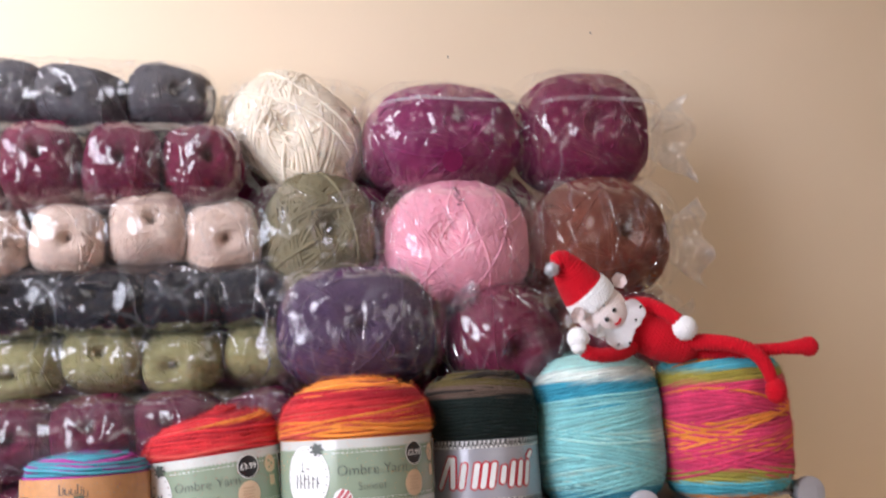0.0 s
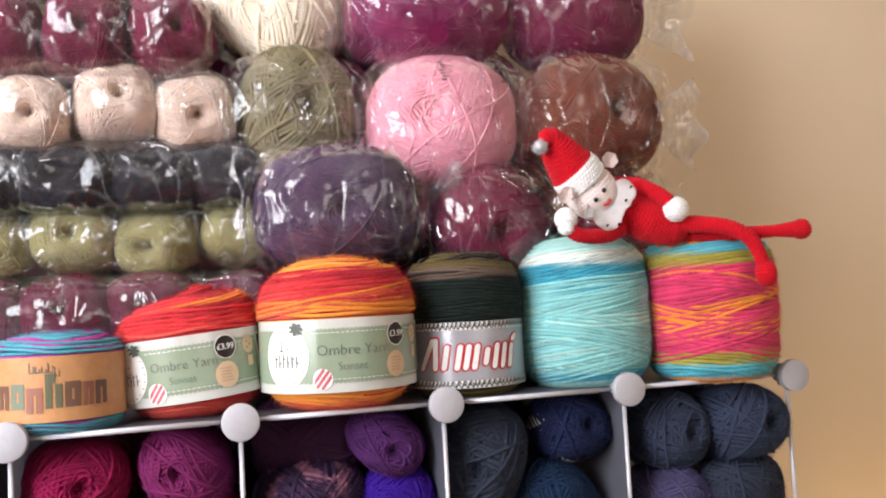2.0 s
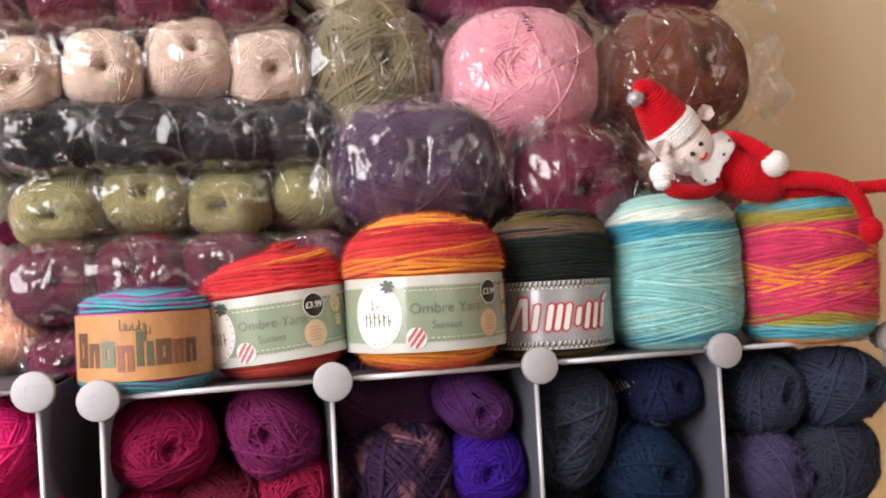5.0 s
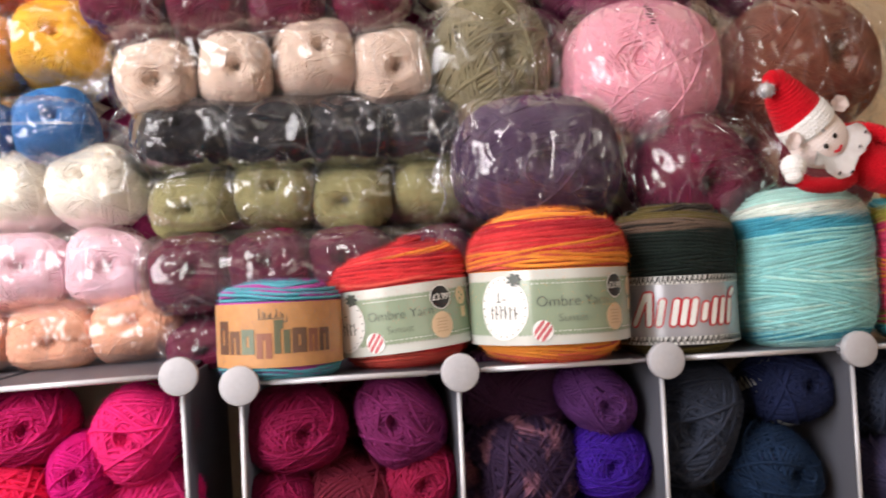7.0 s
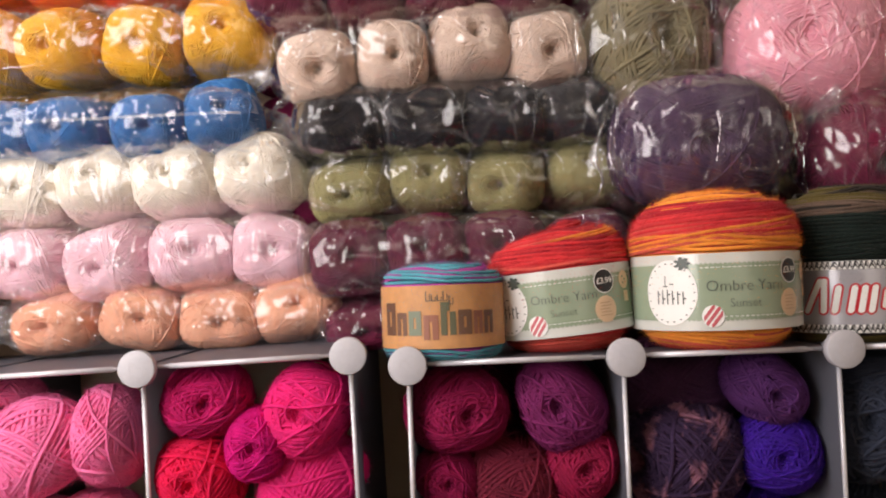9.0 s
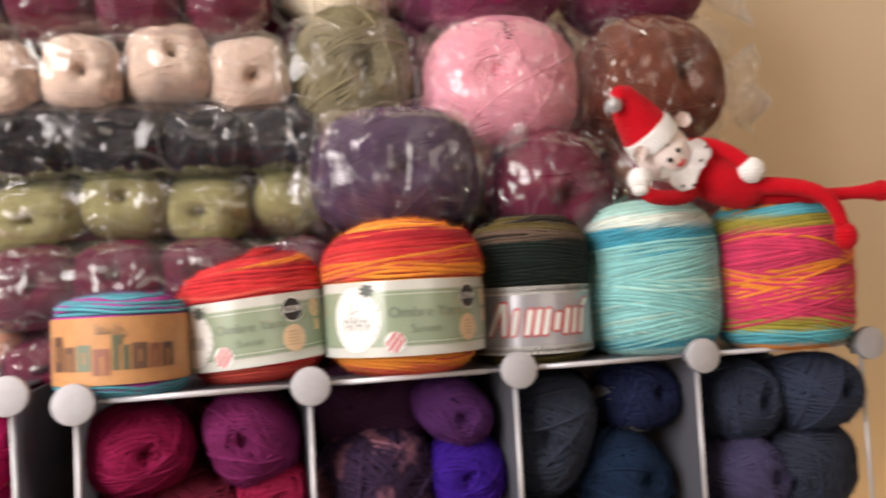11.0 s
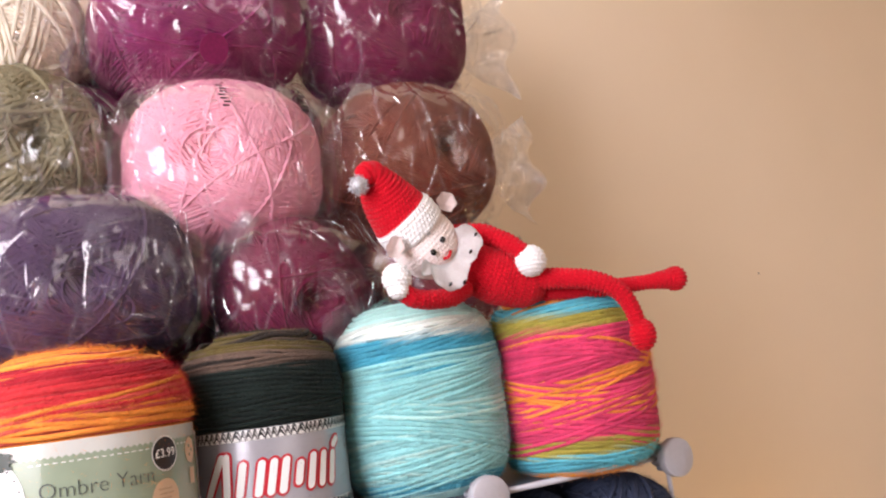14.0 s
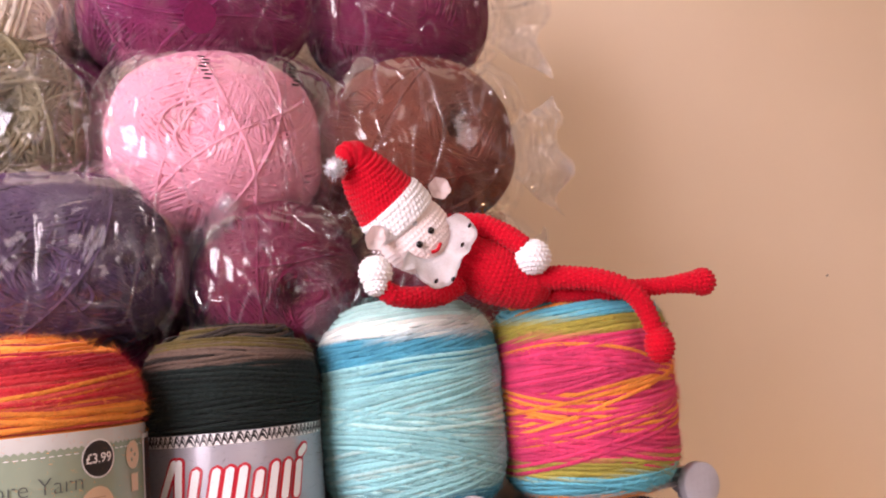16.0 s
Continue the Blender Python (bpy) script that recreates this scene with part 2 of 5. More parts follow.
YARN = {
    "cream": yarn_mat("cream", (255, 238, 216), 0.06),
    "plum": yarn_mat("plum", (114, 32, 63), 0.3),
    "plum_dark": yarn_mat("plum_dark", (116, 28, 68), 0.3),
    "magenta_plum": yarn_mat("magenta_plum", (136, 42, 94), 0.28),
    "olive": yarn_mat("olive", (130, 122, 96), 0.25),
    "pale_pink": yarn_mat("pale_pink", (247, 168, 186), 0.12),
    "brown": yarn_mat("brown", (120, 64, 49), 0.3),
    "purple": yarn_mat("purple", (78, 59, 86), 0.3),
    "dark_red": yarn_mat("dark_red", (128, 34, 56), 0.3),
    "grey": yarn_mat("grey", (98, 96, 100), 0.25),
    "charcoal": yarn_mat("charcoal", (54, 52, 58), 0.25),
    "beige": yarn_mat("beige", (230, 206, 190), 0.12),
    "moss": yarn_mat("moss", (158, 152, 108), 0.22),
    "yellow": yarn_mat("yellow", (250, 184, 62), 0.18),
    "blue": yarn_mat("blue", (62, 122, 182), 0.28),
    "white": yarn_mat("white", (255, 244, 229), 0.04),
    "rose": yarn_mat("rose", (255, 208, 220), 0.1),
    "peach": yarn_mat("peach", (255, 184, 154), 0.16),
    "coral": yarn_mat("coral", (236, 88, 62), 0.2),
    "raspberry": yarn_mat("raspberry", (140, 20, 70), 0.3),
    "cerise": yarn_mat("cerise", (186, 24, 94), 0.3),
    "mulberry": yarn_mat("mulberry", (120, 36, 90), 0.3),
    "wine": yarn_mat("wine", (108, 28, 48), 0.3),
    "crimson": yarn_mat("crimson", (150, 24, 66), 0.3),
    "aubergine": yarn_mat("aubergine", (66, 34, 62), 0.3),
    "aubergine_mix": yarn_mat("aubergine_mix", (58, 40, 68), 0.3, (146, 98, 118)),
    "violet": yarn_mat("violet", (90, 46, 104), 0.3),
    "bright_violet": yarn_mat("bright_violet", (54, 6, 138), 0.3, None, True),
    "slate": yarn_mat("slate", (54, 60, 76), 0.25),
    "navy": yarn_mat("navy", (30, 38, 72), 0.3),
    "petrol": yarn_mat("petrol", (26, 46, 74), 0.3),
    "denim": yarn_mat("denim", (56, 64, 84), 0.25),
    "lavender_grey": yarn_mat("lavender_grey", (80, 74, 108), 0.25),
    "hot_pink": yarn_mat("hot_pink", (230, 40, 118), 0.25),
    "scarlet_pink": yarn_mat("scarlet_pink", (226, 28, 78), 0.25),
    "fuchsia": yarn_mat("fuchsia", (204, 20, 116), 0.25),
    "candy_pink": yarn_mat("candy_pink", (252, 118, 168), 0.2),
    "aqua": yarn_mat("aqua", (146, 212, 211), 0.14),
    "pale_aqua": yarn_mat("pale_aqua", (180, 228, 220), 0.1),
    "ivory": yarn_mat("ivory", (234, 246, 236), 0.06),
    "teal": yarn_mat("teal", (68, 164, 188), 0.2),
    "sky": yarn_mat("sky", (96, 196, 214), 0.16),
    "lime": yarn_mat("lime", (184, 172, 76), 0.2),
    "bright_pink": yarn_mat("bright_pink", (226, 70, 112), 0.18),
    "orange": yarn_mat("orange", (255, 158, 66), 0.18),
    "red": yarn_mat("red", (214, 56, 60), 0.2),
    "deep_red": yarn_mat("deep_red", (176, 36, 48), 0.25),
    "salmon": yarn_mat("salmon", (222, 92, 80), 0.2),
    "bottle": yarn_mat("bottle", (24, 36, 32), 0.3),
    "taupe": yarn_mat("taupe", (104, 86, 74), 0.3),
    "khaki": yarn_mat("khaki", (92, 80, 40), 0.35),
    "soot": yarn_mat("soot", (52, 46, 40), 0.3),
    "orchid": yarn_mat("orchid", (178, 72, 158), 0.2),
    "turquoise": yarn_mat("turquoise", (82, 162, 178), 0.2),
}
OMBRE = yarn_mat("long_dyed_ombre", (200, 200, 200), 0.2, ombre=True)


# ---- building helpers ----
def part(name, data, mats, parent=None, label="", local=None):
    """Links a bmesh or a mesh as one object, under its thing if there is one."""
    if isinstance(data, bmesh.types.BMesh):
        me = bpy.data.meshes.new(name)
        data.normal_update()
        data.to_mesh(me)
        data.free()
    else:
        me = data
    ob = new(name, me)
    mats = mats if isinstance(mats, (list, tuple)) else [mats]
    if len(me.materials) == 0:
        for m in mats:
            me.materials.append(m)
    for i, m in enumerate(mats):
        if me.materials[i] is not m:
            ob.material_slots[i].link = "OBJECT"
            ob.material_slots[i].material = m
    if parent is not None:
        ob.parent = parent
    if local is not None:
        ob.matrix_basis = local
    if label:
        ob["label"] = label
    return ob


def thing(name, at, label, category, group=""):
    ob = new(name)
    ob.empty_display_size = 0.02
    ob.matrix_basis = at if isinstance(at, Matrix) else Matrix.Translation(at)
    return tagged(ob, label, category, group)


def smooth(me):
    me.polygons.foreach_set("use_smooth", [True] * len(me.polygons))
    return me


def box(bm, x0, x1, y0, y1, z0, z1, bevel=0.0, mat=0):
    r = bmesh.ops.create_cube(bm, size=1.0, matrix=Matrix.LocRotScale(((x0 + x1) / 2, (y0 + y1) / 2, (z0 + z1) / 2), None, (x1 - x0, y1 - y0, z1 - z0)))
    if bevel:
        edges = list({e for v in r["verts"] for e in v.link_edges})
        bmesh.ops.bevel(bm, geom=edges, offset=bevel, segments=2, affect="EDGES", profile=0.6)
    return bm


def rod(bm, a, b, r, sides=12):
    a, b = Vector(a), Vector(b)
    q = (b - a).to_track_quat("Z", "Y")
    bmesh.ops.create_cone(bm, cap_ends=True, segments=sides, radius1=r, radius2=r, depth=(b - a).length,
                          matrix=Matrix.LocRotScale((a + b) / 2, q, None))
    for f in bm.faces:
        f.smooth = len(f.verts) == 4
    return bm


def strands_mesh(name, loops, radius, sides=4, core=None, fuzz=0, palette=None):
    """One long strand that runs from loop to loop, as a thin tube. loops: (points, outward, slot). core: (verts, faces, slots) joined under it."""
    vs, fs, ms = [np.array(core[0])], list(core[1]), list(core[2])
    base = len(core[0])
    pts = np.concatenate([np.concatenate([p, p[:1] * 0.999]) for p, n, s in loops])
    nor = np.concatenate([np.concatenate([n, n[:1]]) for p, n, s in loops])
    slot = np.concatenate([np.resize(np.append(np.broadcast_to(s, len(p)), np.ravel(s)[-1]), len(p) + 1) for p, n, s in loops])
    ang = np.pi + np.arange(sides) * 2 * np.pi / sides
    n = len(pts)
    tan = np.gradient(pts, axis=0)
    tan /= np.linalg.norm(tan, axis=1, keepdims=True) + 1e-12
    side = np.cross(tan, nor)
    side /= np.linalg.norm(side, axis=1, keepdims=True) + 1e-12
    ring = pts[:, None] + radius * (np.cos(ang)[None, :, None] * nor[:, None] + np.sin(ang)[None, :, None] * side[:, None])
    vs.append(ring.reshape(-1, 3))
    along = np.concatenate([[0], np.cumsum(np.linalg.norm(np.diff(pts, axis=0), axis=1))])
    twist = [np.zeros(base), (along[:, None] * 2 * np.pi / (3.4 * radius) + 2 * ang[None, :]).ravel()]
    i, j = np.meshgrid(np.arange(n - 1), np.arange(sides), indexing="ij")
    j2 = (j + 1) % sides
    q = np.stack([i * sides + j, i * sides + j2, (i + 1) * sides + j2, (i + 1) * sides + j], -1).reshape(-1, 4) + base
    fs += q.tolist() + [[0, base, base + 1]]
    ms += np.repeat(slot[:-1], sides).tolist() + [0]
    if fuzz:
        # stray fibres, one thin blade each
        rng = np.random.default_rng(len(pts))
        at = rng.integers(0, n, fuzz)
        out, way = nor[at], tan[at]
        foot = pts[at] + radius * 0.7 * (out + rng.normal(0, 0.6, (fuzz, 1)) * side[at])
        lean = out * rng.uniform(0.25, 1.0, (fuzz, 1)) + way * rng.normal(0, 1.0, (fuzz, 1)) + side[at] * rng.normal(0, 0.7, (fuzz, 1))
        lean /= np.linalg.norm(lean, axis=1, keepdims=True)
        long = radius * rng.uniform(0.9, 4.2, (fuzz, 1))
        wide = np.cross(lean, rng.normal(0, 1, (fuzz, 3)))
        wide *= radius * 0.065 / (np.linalg.norm(wide, axis=1, keepdims=True) + 1e-9)
        hairs = np.stack([foot - wide, foot + wide, foot + lean * long], 1).reshape(-1, 3)
        first = base + n * sides
        vs.append(hairs)
        twist.append(np.zeros(len(hairs)))
        fs += (first + np.arange(3 * fuzz).reshape(-1, 3)).tolist()
        ms += slot[at].tolist()
    me = bpy.data.meshes.new(name)
    me.from_pydata(np.concatenate(vs).tolist(), [], fs)
    me.attributes.new("twist", "FLOAT", "POINT").data.foreach_set("value", np.concatenate(twist).astype(np.float32))
    if palette is None:
        me.polygons.foreach_set("material_index", ms)
        return smooth(me)
    # the dye fades along the strand
    colour = np.array(palette)[slot]
    # a random tone per turn; uneven light on the strands put into the dye
    turns = np.repeat(np.arange(len(loops)), [len(p) + 1 for p, _, _ in loops])
    colour = colour * np.random.default_rng(n).uniform(0.78, 1.14, len(loops))[turns, None]
    reach = np.ones(9) / 9
    colour = np.stack([np.convolve(np.pad(colour[:, k], 4, mode="edge"), reach, "valid") for k in range(3)], 1)
    inner = np.zeros((base, 3))
    for f, s in zip(core[1], core[2]):
        inner[f] = palette[s]
    every = [inner, np.repeat(colour, sides, axis=0)] + ([np.repeat(colour[at], 3, axis=0)] if fuzz else [])
    every = np.concatenate(every)
    dye = me.color_attributes.new("dye", "FLOAT_COLOR", "POINT")
    dye.data.foreach_set("color", np.concatenate([every, np.ones((len(every), 1))], 1).ravel().tolist())
    return smooth(me)


def ball_shape(d, power, dimple, lump):
    """Maps directions to a plump, slightly squared ball with a dent at both ends of its y axis."""
    s = (np.abs(d) ** power).sum(1) ** (-1 / power)
    pole = np.arccos(np.clip(np.abs(d[:, 1]), 0, 1))
    s = s * (1 - dimple * np.exp(-(pole / 0.21) ** 2))
    s = s * (1 + 0.025 * np.sin(3 * d[:, 0] + lump) + 0.02 * np.sin(4 * d[:, 2] + 2 * lump))
    return d * s[:, None]


def ball_mesh(name, seed, groups=13, per=6, strand=0.024, power=2.5, dimple=0.3, segs=30, slots=1, tilts=(82, 78, 70, 60, 48, 34), relief=0.06, under=0.945, curls=0, gap=2.0):
    """A wound ball of unit radius whose centre-pull hole looks along y."""
    rng = np.random.default_rng(seed)
    lump = rng.uniform(0, 6)
    rows, cols = 14, 20
    dirs, faces = [], []
    for i in range(rows + 1):
        a = np.pi * i / rows
        for j in range(cols):
            b = 2 * np.pi * j / cols
            dirs.append((np.sin(a) * np.cos(b), np.cos(a), np.sin(a) * np.sin(b)))
    for i in range(rows):
        for j in range(cols):
            j2 = (j + 1) % cols
            faces.append([i * cols + j, i * cols + j2, (i + 1) * cols + j2, (i + 1) * cols + j])
    core = (ball_shape(np.array(dirs), power, dimple * 1.7, lump) * (under + 0.3 * strand), faces, [0] * len(faces))
    loops = []
    t = np.arange(segs) * 2 * np.pi / segs
    for g in range(groups):
        tilt = radians(tilts[g % len(tilts)] + rng.uniform(-5, 5))
        phi = g * 2.399963 + rng.uniform(-0.3, 0.3)
        nrm = np.array((np.sin(tilt) * np.cos(phi), np.cos(tilt), np.sin(tilt) * np.sin(phi)))
        u = np.cross(nrm, (0.3, 0.2, 0.9))
        u /= np.linalg.norm(u)
        v = np.cross(nrm, u)
        lift = under + 0.01 + relief * g / groups
        sway, bend = rng.uniform(0.3, 1.6), rng.uniform(0, 6)
        slot = int(rng.integers(slots))
        for k in range(per):
            off = (k - (per - 1) / 2) * strand * gap + rng.normal(0, strand * 0.35)
            wob = off + strand * (0.35 * np.sin(2 * t + rng.uniform(0, 6)) + sway * np.sin(3 * t + bend))
            d = nrm * np.sin(wob)[:, None] + np.cos(wob)[:, None] * (np.cos(t)[:, None] * u + np.sin(t)[:, None] * v)
            loops.append((ball_shape(d, power, dimple, lump) * (lift + rng.uniform(-0.003, 0.003)), d, slot))
    # a few slack strands lie over the rest
    for k in range(4):
        tilt, phi = radians(rng.uniform(35, 85)), rng.uniform(0, 6.28)
        nrm = np.array((np.sin(tilt) * np.cos(phi), np.cos(tilt), np.sin(tilt) * np.sin(phi)))
        u = np.cross(nrm, (0.3, 0.2, 0.9))
        u /= np.linalg.norm(u)
        v = np.cross(nrm, u)
        wob = 0.09 * np.sin(2 * t + rng.uniform(0, 6)) + 0.05 * np.sin(3 * t + rng.uniform(0, 6))
        d = nrm * np.sin(wob)[:, None] + np.cos(wob)[:, None] * (np.cos(t)[:, None] * u + np.sin(t)[:, None] * v)
        loops.append((ball_shape(d, power, dimple, lump) * (under + 0.01 + relief + 0.35 * strand), d, 0))
    # loose curls at the mouth of the hole
    for k in range(curls):
        off, ph = rng.uniform(0.07, 0.38), rng.uniform(0, 6)
        w = off * (1 + 0.3 * np.sin(2 * t + ph)) + 0.04 * np.sin(3 * t + ph)
        cx, cz = rng.normal(0, 0.08, 2)
        d = np.stack([np.sin(w) * np.cos(t) + cx, -np.cos(w), np.sin(w) * np.sin(t) + cz], 1)
        d /= np.linalg.norm(d, axis=1)[:, None]
        loops.append((ball_shape(d, power, dimple * 0.85, lump) * (under + relief + rng.uniform(-0.02, 0.015)), d, 0))
    return strands_mesh(name, loops, strand, 4, core, 13000)


BALLS = [ball_mesh("yarn_ball", 11 + i, 24, 6, 0.026, 3.3, 0.42, 30, 1, (80, 72, 76, 64, 56, 68), 0.022, 0.955, 9, 1.75) for i in range(6)]
LOOSE = [ball_mesh("yarn_ball", 40 + i, 24, 5, 0.046, 2.3, 0.36, 32, 1, (80, 70, 62, 50, 38, 66), 0.11, 0.925, 5) for i in range(8)]
LARGE = [ball_mesh("yarn_ball", 70 + i, 30, 8, 0.024, 2.35, (0.2, 0.4)[i % 2], 40, 1, (84, 76, 70, 60, 64, 50), 0.026, 0.958, 9, 1.6) for i in range(6)]
CHUNKY = [ball_mesh("yarn_ball", 90 + i, 26, 6, 0.036, 2.4, 0.36, 38, 1, (82, 70, 62, 50, 76, 40), 0.06, 0.94, 8, 1.75) for i in range(2)]


def put_ball(meshes, i, mat, at, size, parent=None, turn=(0, 0, 0), name="yarn_ball"):
    m = Matrix.LocRotScale(at, Euler([radians(a) for a in turn]), size)
    return part(name, meshes[i % len(meshes)], mat, parent, "", m)


# ---- bag film ----
def film_surface(L, hy, hz, balls, left, right, seed, crumple=0.0035, forward=0.0, waist=0.035):
    """Returns F(u, v) on arrays for a wrapped bag along x; u in 0..1 along it, v in 0..1 round it, 0.5 in front. left, right: lengths of the gathered ends.
    The film lies in long sharp folds, each a tent with two uneven flanks."""
    rng = np.random.default_rng(int(seed * 10) + 5)
    squarer, plump = (12, 2.7) if balls > 1 else (4, 2.3)
    total = left + L + right
    mean = (hy + hz) / 2
    folds = []
    for k in range(18 * balls if balls > 1 else 60):
        cx, cq = rng.uniform(-L / 2, L / 2), rng.uniform(-1.9, 1.9) * mean
        near = abs(cx) / (L / 2)
        if near > 0.72 or (balls == 1 and rng.random() < 0.35):
            phi = math.atan2(-cq, math.copysign(L / 2 + 0.02, cx) - cx) + rng.normal(0, 0.2)
        else:
            phi = rng.normal(1.57, 0.5) if rng.random() < 0.72 else rng.normal(0.25, 0.3)
        w1, w2 = rng.uniform(0.0022, 0.004), rng.uniform(0.003, 0.009)
        folds.append((cx, cq, math.cos(phi), math.sin(phi), rng.uniform(0.008, 0.03) * (1.5 if rng.random() < 0.25 else 1.0), w1, w2,
                      (w1 + w2) * rng.uniform(0.06, 0.3) * crumple / 0.0035, rng.normal(0, 7)))
    ph = rng.uniform(0, 6.28, 8)

    def F(u, v):
        x = -L / 2 - left + u * total
        a = 2 * np.pi * v
        ca, sa = np.cos(a), np.sin(a)
        k = (np.abs(ca) ** plump + np.abs(sa) ** plump) ** (-1 / plump)
        inside = np.clip(x / (L / 2), -1, 1)
        end = np.maximum(1 - np.abs(inside) ** squarer, 0) ** 0.35
        swell = 1.0 - waist * (0.5 + 0.5 * np.cos(2 * np.pi * (inside * 0.5 + 0.5) * balls)) if balls > 1 else 1.0
        over = np.maximum(np.abs(x) - L / 2, 0)
        beyond = over / np.where(x < 0, max(left, 1e-4), max(right, 1e-4))
        ry = hy * k * swell * (end * 0.93 + 0.07)
        ry = np.where(beyond > 0, 0.003 + hy * 0.07 * (1 - beyond), ry)
        rz = hz * k * swell * np.maximum(end, 0.3 + 0.45 * beyond)
        y, z = ry * ca, rz * sa
        q = (a - np.pi) * mean * 1.15
        d = 0.0008 * np.sin(61 * x + 42 * q + ph[0] + 2 * np.sin(40 * q)) + 0.0007 * np.sin(77 * q - 86 * x + ph[1] + 2 * np.sin(50 * x)) + 0.0004 * np.sin(150 * x + 60 * np.sin(9 * q + ph[4]) * q + ph[2])
        for cx, cq, c, s, half, w1, w2, high, bow in folds:
            e = (x - cx) * c + (q - cq) * s
            f = (q - cq) * c - (x - cx) * s + bow * e * e
            d = d + high * np.maximum(0, 1 - np.where(f > 0, f / w1, -f / w2)) * np.maximum(0, 1 - (e / half) ** 2)
        body = np.minimum(1, end * 2)
        y, z = y + ca * d * body, z + sa * d * body
        # pleats that fan out of the neck, and a ragged rim
        fan = np.minimum(1.0, beyond * 2.5)
        rel = z / (0.6 * hz)
        tri = lambda t: np.abs((t / np.pi) % 2 - 1) * 2 - 1
        y = y + fan * (0.006 * tri(6 * rel + ph[2]) + 0.009 * tri(3.1 * rel + ph[3] + 2 * beyond) + 0.004 * np.sin(70 * x + 3 * rel + ph[4]))
        y = y - forward * np.minimum(1.0, beyond * 1.6) * (x > 0)
        x = x + beyond * np.sign(x) * (0.008 * np.sin(5 * rel + ph[5]) + 0.004 * tri(3 * rel + ph[6]))
        z = z + beyond * 0.006 * np.sin(60 * x + ph[7])
        return np.stack([x, y, z], -1)

    return F


def patch(f, u0, u1, v0, v1, nu, nv, lift=0.0):
    bm = bmesh.new()
    grid = []
    for i in range(nu + 1):
        row = []
        for j in range(nv + 1):
            u, v = u0 + (u1 - u0) * i / nu, v0 + (v1 - v0) * j / nv
            a = 2 * math.pi * v
            row.append(bm.verts.new(f(u, v) + Vector((0, math.cos(a), math.sin(a))) * lift))
        grid.append(row)
    for p, q in zip(grid, grid[1:]):
        for j in range(nv):
            bm.faces.new((p[j], q[j], q[j + 1], p[j + 1])).smooth = True
    return bm


def film_mesh(F, nu, nf, nb, ends):
    """The whole skin as one closed tube, finest in front."""
    v = np.concatenate([np.linspace(0.16, 0.84, nf, endpoint=False), np.linspace(0.84, 1.16, nb, endpoint=False)])
    u = np.linspace(0, 1, nu + 1)
    n = len(v)
    U, V = np.meshgrid(u, v, indexing="ij")
    pts = F(U.ravel(), V.ravel())
    i, j = np.meshgrid(np.arange(nu), np.arange(n), indexing="ij")
    j2 = (j + 1) % n
    q = np.stack([i * n + j, (i + 1) * n + j, (i + 1) * n + j2, i * n + j2], -1).reshape(-1, 4)
    me = bpy.data.meshes.new("plastic_bag")
    me.from_pydata(pts.tolist(), [], q.tolist())
    mid = (u[:-1] + u[1:]) / 2
    me.polygons.foreach_set("material_index", np.repeat(np.where((mid > ends[0]) & (mid < ends[1]), 0, 1), n).astype(np.int32))
    return smooth(me)


def film_bag(parent, at, L, hy, hz, balls, left, right, seed, mat=None, crumple=0.0035, turn=(0, 0, 0), label="", seam=None, print_at=None, forward=0.0, waist=0.035):
    F = film_surface(L, hy, hz, balls, left, right, seed, crumple, forward, waist)
    f = lambda u, v: Vector(F(np.array([u]), np.array([v]))[0].tolist())
    loc = Matrix.LocRotScale(at, Euler([radians(a) for a in turn]), None)
    total = left + L + right
    bag = part("plastic_bag", film_mesh(F, int(total / 0.0028), int(2.7 * (hy + hz) / 0.0032), 14, (left / total, 1 - (right - 0.004) / total)), [mat or FILM, TAIL], parent, label, loc)
    if seam:
        part("weld_seam", patch(f, 0.1, 0.93, seam - 0.006, seam + 0.006, 90, 2, 0.0012), SEAM, bag, "milky weld seam across the bag")
    for (u, v, n) in print_at or ():
        bm = bmesh.new()
        for k in range(n):
            u1, v1 = u + 0.006 * math.sin(k * 1.7), v - k * 0.008
            q = [f(a, b) + Vector((0, -0.0022, 0.0005)) for a, b in ((u1, v1), (u1 + 0.02, v1 + 0.001), (u1 + 0.02, v1 + 0.0045), (u1, v1 + 0.004))]
            bm.faces.new([bm.verts.new(p) for p in q])
        tagged(part("printed_bars", bm, INK, bag, "small black printed marks"), kind="stuff")
    return bag


def yarn_pack(at, label, mat, n, pitch, ball_h, depth, seed, left=0.03, right=0.03, film=None, slope=0.0, meshes=None, group="bagged packs of yarn", **more):
    """A clear bag with n balls in a row, resting at height at[2]. at is the middle of its underside."""
    t = thing("yarn_pack", pose(*at, 0, -slope, 0), label, "yarn pack", group)
    rng = random.Random(seed)
    for i in range(n):
        x = (i - (n - 1) / 2) * pitch
        k = rng.uniform(0.95, 1.03)
        put_ball(meshes or BALLS, i + seed, mat, (x, 0, ball_h / 2), (pitch * 0.525 * k, depth / 2 * rng.uniform(0.96, 1.0), ball_h / 2 * rng.uniform(0.97, 1.02)), t,
                 (rng.uniform(-15, 15), rng.uniform(-12, 12), rng.uniform(-13, 13)))
    film_bag(t, (0, 0, ball_h / 2), n * pitch + 0.026, depth / 2 + 0.009, ball_h / 2 + 0.0045, n, left, right, seed, film, **more)
    return t


